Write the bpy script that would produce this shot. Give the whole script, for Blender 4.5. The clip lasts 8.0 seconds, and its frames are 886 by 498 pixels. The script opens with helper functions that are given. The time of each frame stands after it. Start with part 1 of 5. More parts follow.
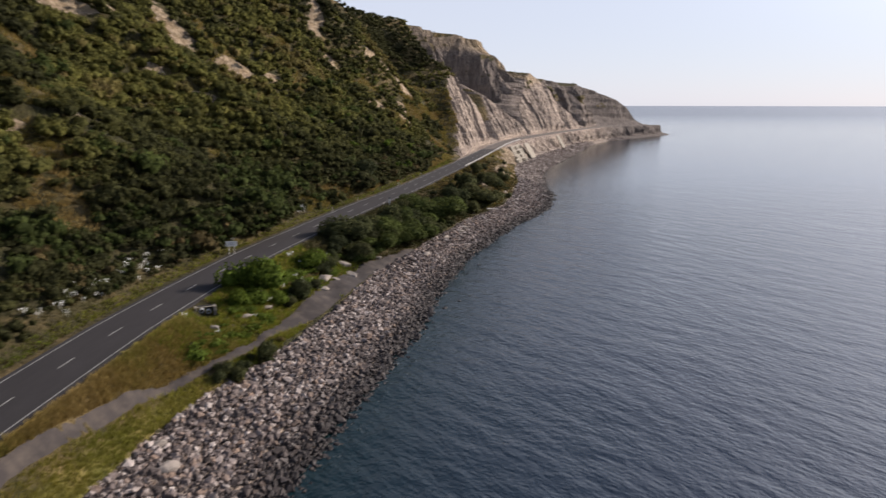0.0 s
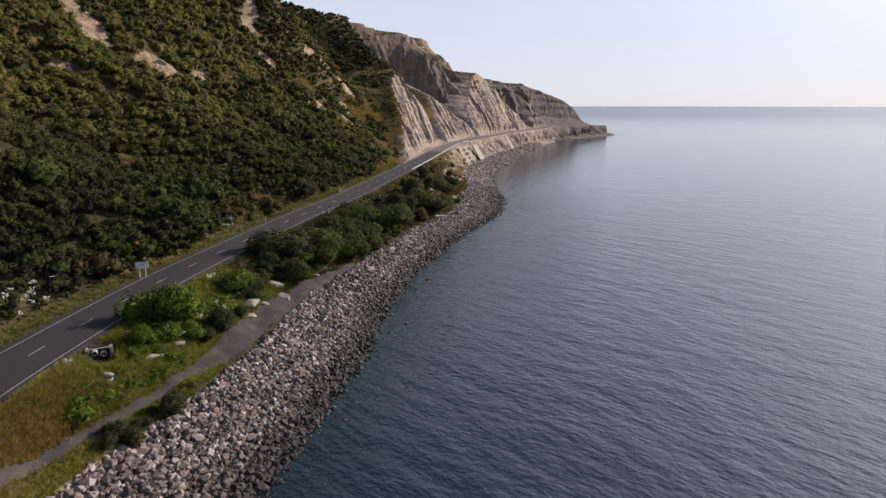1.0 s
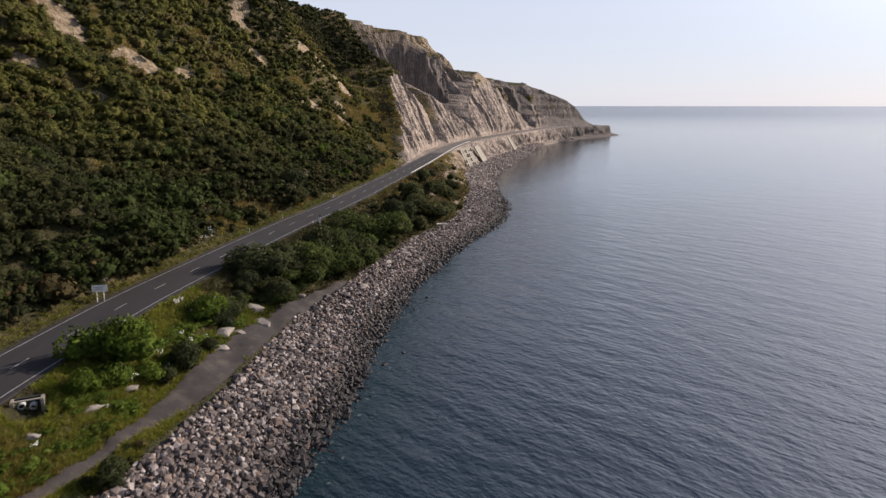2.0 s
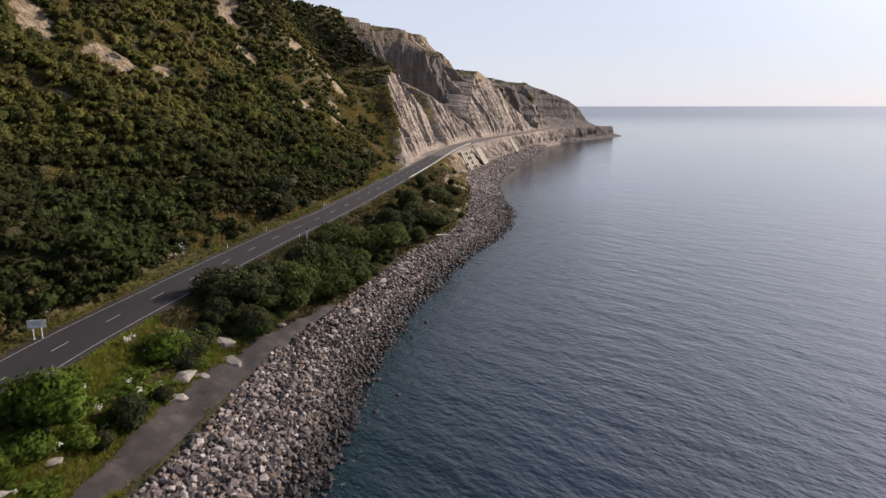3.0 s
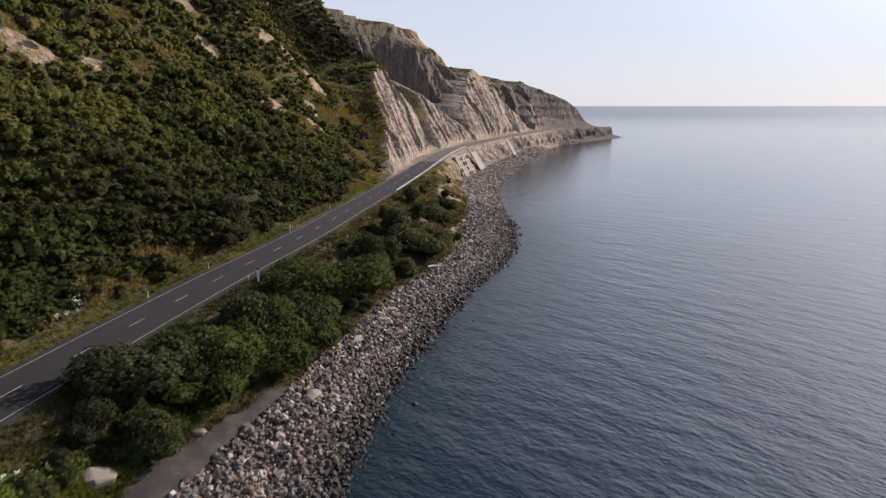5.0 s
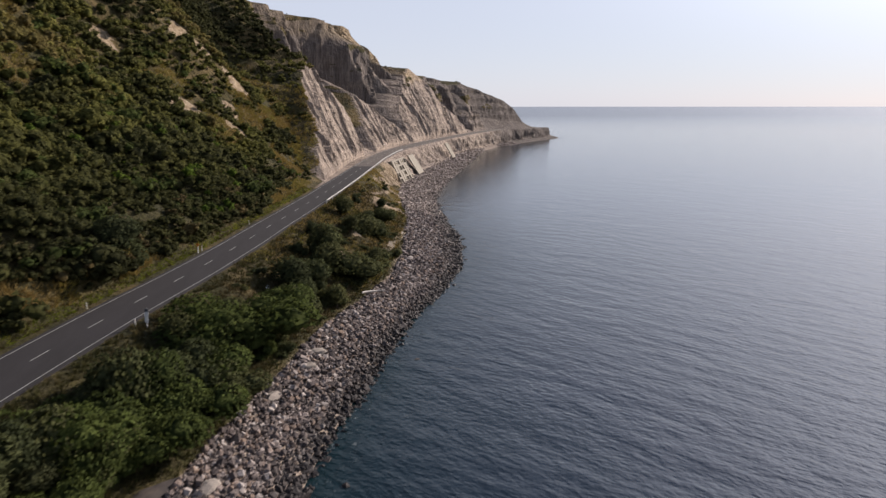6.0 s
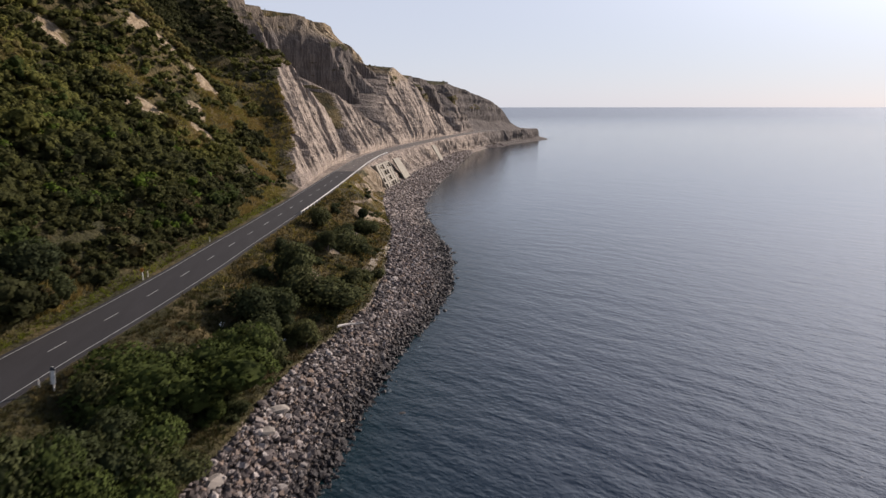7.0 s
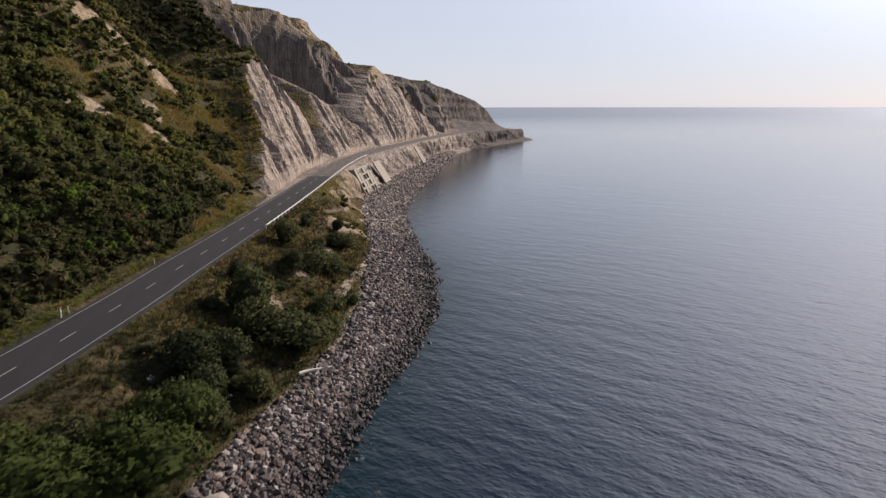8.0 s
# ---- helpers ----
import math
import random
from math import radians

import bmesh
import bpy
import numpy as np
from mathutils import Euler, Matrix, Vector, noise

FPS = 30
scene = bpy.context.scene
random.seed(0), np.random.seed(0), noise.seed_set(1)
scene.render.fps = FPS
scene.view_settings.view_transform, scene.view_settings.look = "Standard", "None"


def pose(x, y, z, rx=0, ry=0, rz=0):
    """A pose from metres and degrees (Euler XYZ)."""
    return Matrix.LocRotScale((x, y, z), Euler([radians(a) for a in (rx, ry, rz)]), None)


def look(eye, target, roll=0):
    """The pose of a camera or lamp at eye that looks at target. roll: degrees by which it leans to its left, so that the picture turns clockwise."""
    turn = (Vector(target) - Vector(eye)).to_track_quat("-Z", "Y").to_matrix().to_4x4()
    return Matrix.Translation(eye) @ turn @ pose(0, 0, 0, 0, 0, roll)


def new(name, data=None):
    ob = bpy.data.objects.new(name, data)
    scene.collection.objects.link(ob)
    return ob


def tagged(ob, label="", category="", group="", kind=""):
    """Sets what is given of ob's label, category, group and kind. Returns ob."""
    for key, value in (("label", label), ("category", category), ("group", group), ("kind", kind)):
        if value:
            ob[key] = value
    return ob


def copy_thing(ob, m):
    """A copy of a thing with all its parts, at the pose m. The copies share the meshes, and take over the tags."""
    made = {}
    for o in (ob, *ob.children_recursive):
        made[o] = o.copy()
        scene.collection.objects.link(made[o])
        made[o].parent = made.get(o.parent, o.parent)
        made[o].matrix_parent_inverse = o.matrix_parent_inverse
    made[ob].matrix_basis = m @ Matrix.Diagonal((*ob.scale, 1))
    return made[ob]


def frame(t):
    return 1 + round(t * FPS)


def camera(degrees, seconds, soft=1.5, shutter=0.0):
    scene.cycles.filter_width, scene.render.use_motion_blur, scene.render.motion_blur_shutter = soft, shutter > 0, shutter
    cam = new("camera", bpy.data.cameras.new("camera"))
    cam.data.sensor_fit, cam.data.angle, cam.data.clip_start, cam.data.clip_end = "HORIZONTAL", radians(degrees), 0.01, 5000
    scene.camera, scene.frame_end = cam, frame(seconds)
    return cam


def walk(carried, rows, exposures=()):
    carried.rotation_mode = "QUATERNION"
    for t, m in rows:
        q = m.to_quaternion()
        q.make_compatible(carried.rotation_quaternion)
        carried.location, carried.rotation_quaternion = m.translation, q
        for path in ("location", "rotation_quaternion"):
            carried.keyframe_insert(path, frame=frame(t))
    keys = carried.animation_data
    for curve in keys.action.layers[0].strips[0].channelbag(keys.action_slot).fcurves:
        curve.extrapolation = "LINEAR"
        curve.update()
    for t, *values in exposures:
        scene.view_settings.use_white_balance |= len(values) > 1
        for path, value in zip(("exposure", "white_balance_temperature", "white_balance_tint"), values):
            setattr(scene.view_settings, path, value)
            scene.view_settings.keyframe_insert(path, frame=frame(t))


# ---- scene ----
# ---------------------------------------------------------------- camera
cam = camera(67.5, 8.0, soft=1.4, shutter=0.4)
PATH = [
    (0, (1.069, 1.718, 37.789), (1.04, 3.67, 37.351), 0.1),
    (0.5, (1.403, 8.316, 37.728), (1.516, 10.265, 37.291), 0.1),
    (1, (1.758, 14.938, 37.637), (1.882, 16.886, 37.201), 0.1),
    (1.5, (2.105, 21.753, 37.562), (2.228, 23.701, 37.125), 0.1),
    (3, (3.164, 43.912, 37.376), (3.288, 45.86, 36.941), 0.0),
    (3.5, (3.507, 51.561, 37.336), (3.633, 53.509, 36.901), 0.0),
    (4, (3.845, 59.42, 37.284), (3.974, 61.368, 36.849), 0.0),
    (4.2, (4.023, 62.672, 37.283), (4.156, 64.619, 36.848), 0.0),
    (5.3, (5.301, 80.99, 37.277), (5.47, 82.934, 36.842), 0.0),
    (5.5, (5.627, 84.451, 37.279), (5.844, 86.391, 36.846), 0.0),
    (6, (6.722, 93.263, 37.219), (7.053, 95.187, 36.785), 0.0),
    (6.5, (7.978, 102.03, 37.089), (8.337, 103.949, 36.656), 0.0),
    (7, (9.327, 110.608, 37.006), (9.697, 112.525, 36.574), 0.0),
    (7.5, (10.807, 119.0, 36.929), (11.224, 120.908, 36.498), 0.0),
    (8, (12.507, 127.328, 36.817), (12.926, 129.235, 36.385), 0.0),
]
walk(cam, [(t, look(eye, target, roll)) for t, eye, target, roll in PATH], [(0, 0.28, 6250, 17), (1, 0.24, 6250, 17), (4, 0.24, 6250, 17), (8, 0.09, 6250, 17)])

# ---------------------------------------------------------------- light
SUN_AZIMUTH, SUN_HEIGHT = 61.0, 25.0      # degrees right of +y, degrees up
world = bpy.data.worlds.new("sky")
scene.world = world
world.use_nodes = True
wn = world.node_tree
sky = wn.nodes.new("ShaderNodeTexSky")
sky.sky_type, sky.sun_disc = "NISHITA", False
sky.sun_elevation, sky.sun_rotation = radians(SUN_HEIGHT), radians(SUN_AZIMUTH)
sky.air_density, sky.dust_density, sky.ozone_density = 1.0, 0.25, 1.5
back = next(n for n in wn.nodes if n.type == "BACKGROUND")
haze = wn.nodes.new("ShaderNodeMix")           # thin high cloud over the whole sky
haze.data_type = "RGBA"
haze.inputs[7].default_value = (7.0, 7.42, 8.12, 1)
wn.links.new(sky.outputs[0], haze.inputs[6])
# the haze is thick at the horizon and thinner overhead, and brightens smoothly towards the sun
ray = wn.nodes.new("ShaderNodeTexCoord")
high = wn.nodes.new("ShaderNodeSeparateXYZ")
wn.links.new(ray.outputs["Generated"], high.inputs[0])
thin = wn.nodes.new("ShaderNodeMapRange")
thin.inputs["From Min"].default_value, thin.inputs["From Max"].default_value = 0.30, 0.60
thin.inputs["To Min"].default_value, thin.inputs["To Max"].default_value = 0.80, 0.12
wn.links.new(high.outputs["Z"], thin.inputs["Value"])
wn.links.new(thin.outputs[0], haze.inputs[0])
dot = wn.nodes.new("ShaderNodeVectorMath")
dot.operation = "DOT_PRODUCT"
_a, _h = radians(SUN_AZIMUTH), radians(SUN_HEIGHT)
dot.inputs[1].default_value = (math.sin(_a) * math.cos(_h), math.cos(_a) * math.cos(_h), math.sin(_h))
wn.links.new(ray.outputs["Generated"], dot.inputs[0])
clip = wn.nodes.new("ShaderNodeMath")
clip.operation = "MAXIMUM"
clip.inputs[1].default_value = 0.0
wn.links.new(dot.outputs["Value"], clip.inputs[0])
lobe = wn.nodes.new("ShaderNodeMath")
lobe.operation = "POWER"
lobe.inputs[1].default_value = 9.0
wn.links.new(clip.outputs[0], lobe.inputs[0])
aureole = wn.nodes.new("ShaderNodeMix")
aureole.data_type, aureole.blend_type = "RGBA", "ADD"
aureole.inputs[7].default_value = (16.5, 16.2, 15.8, 1)
veil = wn.nodes.new("ShaderNodeMapRange")         # the glow dies away in the haze near the horizon
veil.interpolation_type = "SMOOTHSTEP"
veil.inputs["From Min"].default_value, veil.inputs["From Max"].default_value = -0.05, 0.35
wn.links.new(high.outputs["Z"], veil.inputs["Value"])
glow = wn.nodes.new("ShaderNodeMath")
glow.operation = "MULTIPLY"
wn.links.new(lobe.outputs[0], glow.inputs[0])
wn.links.new(veil.outputs[0], glow.inputs[1])
wn.links.new(glow.outputs[0], aureole.inputs[0])
wn.links.new(haze.outputs[2], aureole.inputs[6])
wn.links.new(aureole.outputs[2], back.inputs[0])
back.inputs[1].default_value = 0.088
lamp = bpy.data.lights.new("sun", "SUN")
lamp.energy, lamp.angle, lamp.color = 6.4, radians(0.6), (1.0, 0.87, 0.70)
sun = new("sun", lamp)
sun.matrix_world = look((300 * math.sin(_a), 300 * math.cos(_a), 300 * math.tan(_h)), (0, 0, 0))


# ---------------------------------------------------------------- numeric helpers
def hash2(ix, iy, seed):
    h = (ix.astype(np.int64) * 374761393 + iy.astype(np.int64) * 668265263 + seed * 974711) & 0x7FFFFFFF
    h = ((h ^ (h >> 13)) * 1274126177) & 0x7FFFFFFF
    h = h ^ (h >> 16)
    return (h & 0xFFFF) / 65535.0


def vnoise(x, y, seed=0):
    """Smooth value noise, 0 to 1."""
    x, y = np.broadcast_arrays(np.asarray(x, float), np.asarray(y, float))
    ix, iy = np.floor(x), np.floor(y)
    fx, fy = x - ix, y - iy
    fx, fy = fx * fx * (3 - 2 * fx), fy * fy * (3 - 2 * fy)
    a, b = hash2(ix, iy, seed), hash2(ix + 1, iy, seed)
    c, d = hash2(ix, iy + 1, seed), hash2(ix + 1, iy + 1, seed)
    return (a * (1 - fx) + b * fx) * (1 - fy) + (c * (1 - fx) + d * fx) * fy


def fbm(x, y, seed=0, octaves=4):
    total, amp, norm = 0.0, 1.0, 0.0
    for o in range(octaves):
        total = total + amp * vnoise(np.asarray(x) * 2 ** o, np.asarray(y) * 2 ** o, seed + o * 17)
        norm += amp
        amp *= 0.5
    return total / norm


def ridged(x, y, seed=0, octaves=3):
    total, amp, norm = 0.0, 1.0, 0.0
    for o in range(octaves):
        total = total + amp * (1 - np.abs(2 * vnoise(np.asarray(x) * 2 ** o, np.asarray(y) * 2 ** o, seed + o * 31) - 1))
        norm += amp
        amp *= 0.5
    return total / norm


def step(a, b, v):
    t = np.clip((v - a) / (b - a), 0, 1)
    return t * t * (3 - 2 * t)


YG = np.arange(-260.0, 901.0)


def along(ys, vs, soft=6.0):
    """A smooth function of y through the given stations."""
    v = np.interp(YG, ys, vs)
    k = np.exp(-0.5 * (np.arange(-30, 31) / soft) ** 2)
    v = np.convolve(np.pad(v, 30, mode="edge"), k / k.sum(), mode="valid")
    return lambda y: np.interp(y, YG, v)


# ---------------------------------------------------------------- plan of the coast: x over y
road_x = along([-260, 0, 60, 80, 98, 118, 128, 150, 165, 180, 199, 220, 234, 252, 280, 312, 340, 382, 415, 449, 511, 600, 700, 740, 770, 800, 900],
               [-46, -42, -40.9, -40.4, -38.7, -36.2, -34.2, -29, -25.2, -21.2, -15.2, -9.5, -6.3, -1.6, 5.1, 12.2, 18, 26.5, 34.5, 45, 71, 113, 168, 205, 228, 240, 250], 5)
road_z = along([-260, 120, 150, 190, 220, 260, 300, 350, 690, 760, 900], [9.9, 9.9, 10.2, 10.8, 11.3, 12, 12.5, 13, 13, 10.5, 10.5], 10)
shore_x = along([-260, 40, 64, 89, 108, 138, 161, 190, 203, 215, 234, 245, 273, 315, 350, 402, 527, 581, 629, 668, 688, 761, 777, 786, 900],
                [-40, -18, -14, -8.5, -4.2, 0, 5.7, 15.5, 20, 26, 34, 37.5, 42.5, 44, 47.5, 62, 102, 119.5, 137, 172, 184, 246, 250, 252, 254], 3)
rock_x = along([-260, 40, 52, 62, 74, 83, 99, 118, 134, 150, 177, 188, 201, 215, 236, 256, 284, 329, 371, 388, 402, 416, 493, 560, 640, 900],
               [-56, -33, -30.3, -29.4, -27, -22.5, -19, -15.3, -12.5, -7, 1.5, 4.7, 11, 17.5, 22.3, 25.5, 29.5, 31.5, 36.8, 42, 47, 51.5, 79, 103, 128, 246], 3)
rock_z = along([-260, 250, 400, 500, 640, 900], [4.6, 4.6, 4.0, 3.5, 2.5, 2.0], 8)
rim_z = along([-260, 60, 150, 250, 290, 320, 350, 380, 400, 430, 470, 500, 520, 535, 545, 560, 575, 590, 640, 690, 705, 720, 735, 750, 757, 762, 766, 772, 786, 900],
              [90, 95, 92, 92, 90, 83.5, 81, 81.5, 83.5, 85, 86, 86, 85, 79, 72, 62.5, 58.5, 56, 54, 53, 50.5, 45, 41, 34, 30, 20, 12, 11, 11, 11], 2.5)
recess = along([-260, 385, 400, 430, 470, 498, 530, 545, 560, 590, 640, 690, 750, 900], [14, 14, 22, 30, 37, 35, 29, 26, 25, 20, 18, 13, 7, 4], 4)
slope_k = along([-260, 240, 275, 290, 320, 355, 372, 388, 404, 430, 450, 500, 526, 550, 600, 690, 750, 900],
                [0.71, 0.71, 0.76, 0.84, 1.08, 1.38, 1.50, 1.55, 1.30, 1.05, 1.0, 1.02, 1.08, 1.25, 1.25, 1.2, 1.5, 1.5], 4)
bare_from = [(-5, 296), (0, 306), (6, 315), (16, 336), (24, 345), (33, 356), (42, 377), (48, 396), (54, 422), (70, 436), (120, 444)]   # (height over the road, y) where scrub gives way to rock
track_line = along([-260, 30, 48.9, 55, 60, 65, 72.9, 76.4, 80, 87, 98, 115, 126, 134, 142, 152, 900], [-46, -36.5, -34.9, -34.2, -33.7, -33, -31, -29.2, -27.6, -25.4, -22.6, -19.3, -16.6, -13.8, -10.0, -6.3, 300], 2.5)
verge = along([-260, 250, 290, 330, 380, 420, 900], [6.2, 6.0, 6.2, 8.0, 9.5, 8.0, 7.0], 8)


def sec(y):
    s = (road_x(y + 2) - road_x(y - 2)) / 4
    return np.sqrt(1 + s * s)


def toe_x(y):
    return road_x(y) - verge(y) * sec(y)


# ---------------------------------------------------------------- materials
def material(name):
    m = bpy.data.materials.new(name)
    m.use_nodes = True
    nt = m.node_tree
    return m, nt, next(n for n in nt.nodes if n.type == "BSDF_PRINCIPLED")


def node(nt, kind, **values):
    n = nt.nodes.new(kind)
    for key, value in values.items():
        n.inputs[key].default_value = value
    return n


def ramp(nt, fac, stops):
    n = nt.nodes.new("ShaderNodeValToRGB")
    e = n.color_ramp.elements
    while len(e) < len(stops):
        e.new(0.5)
    for k, (p, c) in zip(e, stops):
        k.position, k.color = p, (*c, 1)
    nt.links.new(fac, n.inputs[0])
    return n.outputs[0]


def mixed(nt, fac, a, b, blend="MIX"):
    n = nt.nodes.new("ShaderNodeMix")
    n.data_type, n.blend_type = "RGBA", blend
    for socket, v in ((n.inputs[0], fac), (n.inputs[6], a), (n.inputs[7], b)):
        if isinstance(v, (int, float)):
            socket.default_value = v
        elif isinstance(v, tuple):
            socket.default_value = (*v, 1)
        else:
            nt.links.new(v, socket)
    return n.outputs[2]


def noise_tex(nt, scale, detail=5.0, rough=0.55, stretch=(1, 1, 1), turn=(0, 0, 0)):
    c = nt.nodes.new("ShaderNodeTexCoord")
    mp = nt.nodes.new("ShaderNodeMapping")
    mp.inputs["Scale"].default_value = stretch
    mp.inputs["Rotation"].default_value = turn
    nt.links.new(c.outputs["Object"], mp.inputs[0])
    n = node(nt, "ShaderNodeTexNoise", Scale=scale, Detail=detail, Roughness=rough)
    nt.links.new(mp.outputs[0], n.inputs["Vector"])
    return n.outputs[0]


def maths(nt, op, a, b=0.0):
    n = nt.nodes.new("ShaderNodeMath")
    n.operation = op
    for s, v in zip(n.inputs, (a, b)):
        if isinstance(v, (int, float)):
            s.default_value = v
        else:
            nt.links.new(v, s)
    return n.outputs[0]


def attribute(nt, name):
    n = nt.nodes.new("ShaderNodeAttribute")
    n.attribute_name = name
    return n.outputs["Fac"]


def bump(nt, bsdf, height, strength, distance, under=None):
    n = node(nt, "ShaderNodeBump", Strength=strength, Distance=distance)
    nt.links.new(height, n.inputs["Height"])
    if under is not None:
        nt.links.new(under, n.inputs["Normal"])
    nt.links.new(n.outputs[0], bsdf.inputs["Normal"])
    return n.outputs[0]


def ground_material():
    m, nt, b = material("coastal_ground")
    L = nt.links
    fine, mid, big = noise_tex(nt, 1.6, 6), noise_tex(nt, 0.22, 5), noise_tex(nt, 0.045, 4)
    streak = noise_tex(nt, 0.30, 6, 0.6, (1.0, 1.0, 0.14))
    flute = noise_tex(nt, 1.0, 5, 0.62, (1.0, 1.0, 0.12))
    strata = noise_tex(nt, 0.30, 5, 0.65, (0.10, 0.10, 1.6))
    crack = noise_tex(nt, 0.8, 7, 0.72)
    rock = ramp(nt, streak, [(0.34, (0.185, 0.150, 0.126)), (0.5, (0.275, 0.225, 0.188)), (0.66, (0.375, 0.31, 0.256))])
    rock = mixed(nt, 0.40, rock, ramp(nt, strata, [(0.40, (0.135, 0.110, 0.096)), (0.52, (0.265, 0.218, 0.184)), (0.64, (0.39, 0.325, 0.265))]))
    # dark tone: shade of walls and flanks in the colour, plus darker headland rock
    rock = mixed(nt, maths(nt, "MULTIPLY", attribute(nt, "dark_rock_shade"), 0.86), rock, ramp(nt, streak, [(0.34, (0.066, 0.057, 0.054)), (0.66, (0.140, 0.120, 0.110))]))
    chips = ramp(nt, flute, [(0.36, (0.58, 0.57, 0.56)), (0.50, (1.02, 1.02, 1.02)), (0.64, (1.42, 1.41, 1.38))])
    rock = mixed(nt, 0.7, rock, chips, "MULTIPLY")
    rock = mixed(nt, 0.4, rock, ramp(nt, crack, [(0.36, (0.7, 0.69, 0.68)), (0.60, (1.15, 1.15, 1.15))]), "MULTIPLY")
    rock = mixed(nt, maths(nt, "MULTIPLY", attribute(nt, "ochre"), 0.92), rock, ramp(nt, noise_tex(nt, 0.5, 6, 0.65), [(0.34, (0.13, 0.092, 0.050)), (0.5, (0.26, 0.195, 0.118)), (0.66, (0.40, 0.325, 0.225))]))
    soil = ramp(nt, fine, [(0.3, (0.026, 0.026, 0.013)), (0.7, (0.060, 0.051, 0.024))])
    grass = ramp(nt, mid, [(0.32, (0.020, 0.023, 0.008)), (0.5, (0.038, 0.038, 0.011)), (0.68, (0.072, 0.056, 0.021))])
    low = mixed(nt, ramp(nt, fine, [(0.35, (0, 0, 0)), (0.6, (1, 1, 1))]), soil, grass)
    low = mixed(nt, ramp(nt, big, [(0.45, (0, 0, 0)), (0.7, (1, 1, 1))]), low, mixed(nt, 0.35, low, (0.11, 0.08, 0.03)))
    low = mixed(nt, attribute(nt, "dry"), low, ramp(nt, mid, [(0.36, (0.036, 0.034, 0.014)), (0.5, (0.086, 0.066, 0.027)), (0.64, (0.150, 0.110, 0.050))]))
    low = mixed(nt, attribute(nt, "fresh"), low, ramp(nt, mid, [(0.36, (0.085, 0.088, 0.020)), (0.5, (0.145, 0.132, 0.034)), (0.64, (0.205, 0.160, 0.055))]))
    rough_edge = maths(nt, "ADD", attribute(nt, "bare"), maths(nt, "MULTIPLY", maths(nt, "SUBTRACT", fine, 0.5), 0.9))
    mask = ramp(nt, rough_edge, [(0.42, (0, 0, 0)), (0.58, (1, 1, 1))])
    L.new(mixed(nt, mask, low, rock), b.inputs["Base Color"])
    b.inputs["Roughness"].default_value = 0.95
    b.inputs["Specular IOR Level"].default_value = 0.2
    h1 = bump(nt, b, streak, 0.6, 1.2)
    h1 = bump(nt, b, flute, 1.0, 1.6, h1)
    bump(nt, b, noise_tex(nt, 2.2, 8, 0.7), 0.7, 0.35, h1)
    return m


def asphalt_material(name, tone, dust=None):
    m, nt, b = material(name)
    grain, wear = noise_tex(nt, 14, 4), noise_tex(nt, 0.35, 5, 0.6, (1.6, 0.35, 1))
    c = ramp(nt, wear, [(0.3, tuple(v * 0.75 for v in tone)), (0.7, tuple(v * 1.3 for v in tone))])
    c = mixed(nt, 0.25, c, ramp(nt, grain, [(0.3, (0.012, 0.012, 0.012)), (0.7, (0.06, 0.056, 0.056))]))
    if dust:                                    # pale grit drifted over the seal
        c = mixed(nt, ramp(nt, noise_tex(nt, 0.45, 6, 0.7), [(0.46, (0, 0, 0)), (0.66, (0.8, 0.8, 0.8))]), c, dust)
    nt.links.new(c, b.inputs["Base Color"])
    b.inputs["Roughness"].default_value = 0.9
    b.inputs["Specular IOR Level"].default_value = 0.25
    bump(nt, b, grain, 0.3, 0.02)
    return m


def paint_material(name, colour, rough=0.6):
    m, nt, b = material(name)
    n = noise_tex(nt, 5, 6, 0.7)
    nt.links.new(ramp(nt, n, [(0.32, tuple(v * 0.55 for v in colour)), (0.55, colour)]), b.inputs["Base Color"])
    b.inputs["Roughness"].default_value = rough
    return m


def stone_material(name, stops, tone=1.0):
    m, nt, b = material(name)
    info = nt.nodes.new("ShaderNodeObjectInfo")
    geo = nt.nodes.new("ShaderNodeNewGeometry")
    pick = maths(nt, "FRACT", maths(nt, "ADD", info.outputs["Random"], geo.outputs["Random Per Island"]))
    base = ramp(nt, pick, stops)
    n = noise_tex(nt, 2.6, 6, 0.65)
    c = mixed(nt, 0.32, base, ramp(nt, n, [(0.3, tuple(tone * v for v in (0.032, 0.026, 0.023))), (0.7, tuple(tone * v for v in (0.165, 0.138, 0.120)))]))
    wet = attribute(nt, "wet")
    c = mixed(nt, maths(nt, "MULTIPLY", wet, 0.9), c, (0.014, 0.012, 0.013))
    nt.links.new(c, b.inputs["Base Color"])
    r = maths(nt, "SUBTRACT", 0.9, maths(nt, "MULTIPLY", wet, 0.25))
    nt.links.new(r, b.inputs["Roughness"])
    b.inputs["Specular IOR Level"].default_value = 0.22
    bump(nt, b, noise_tex(nt, 5, 6, 0.7), 0.6, 0.12)
    return m


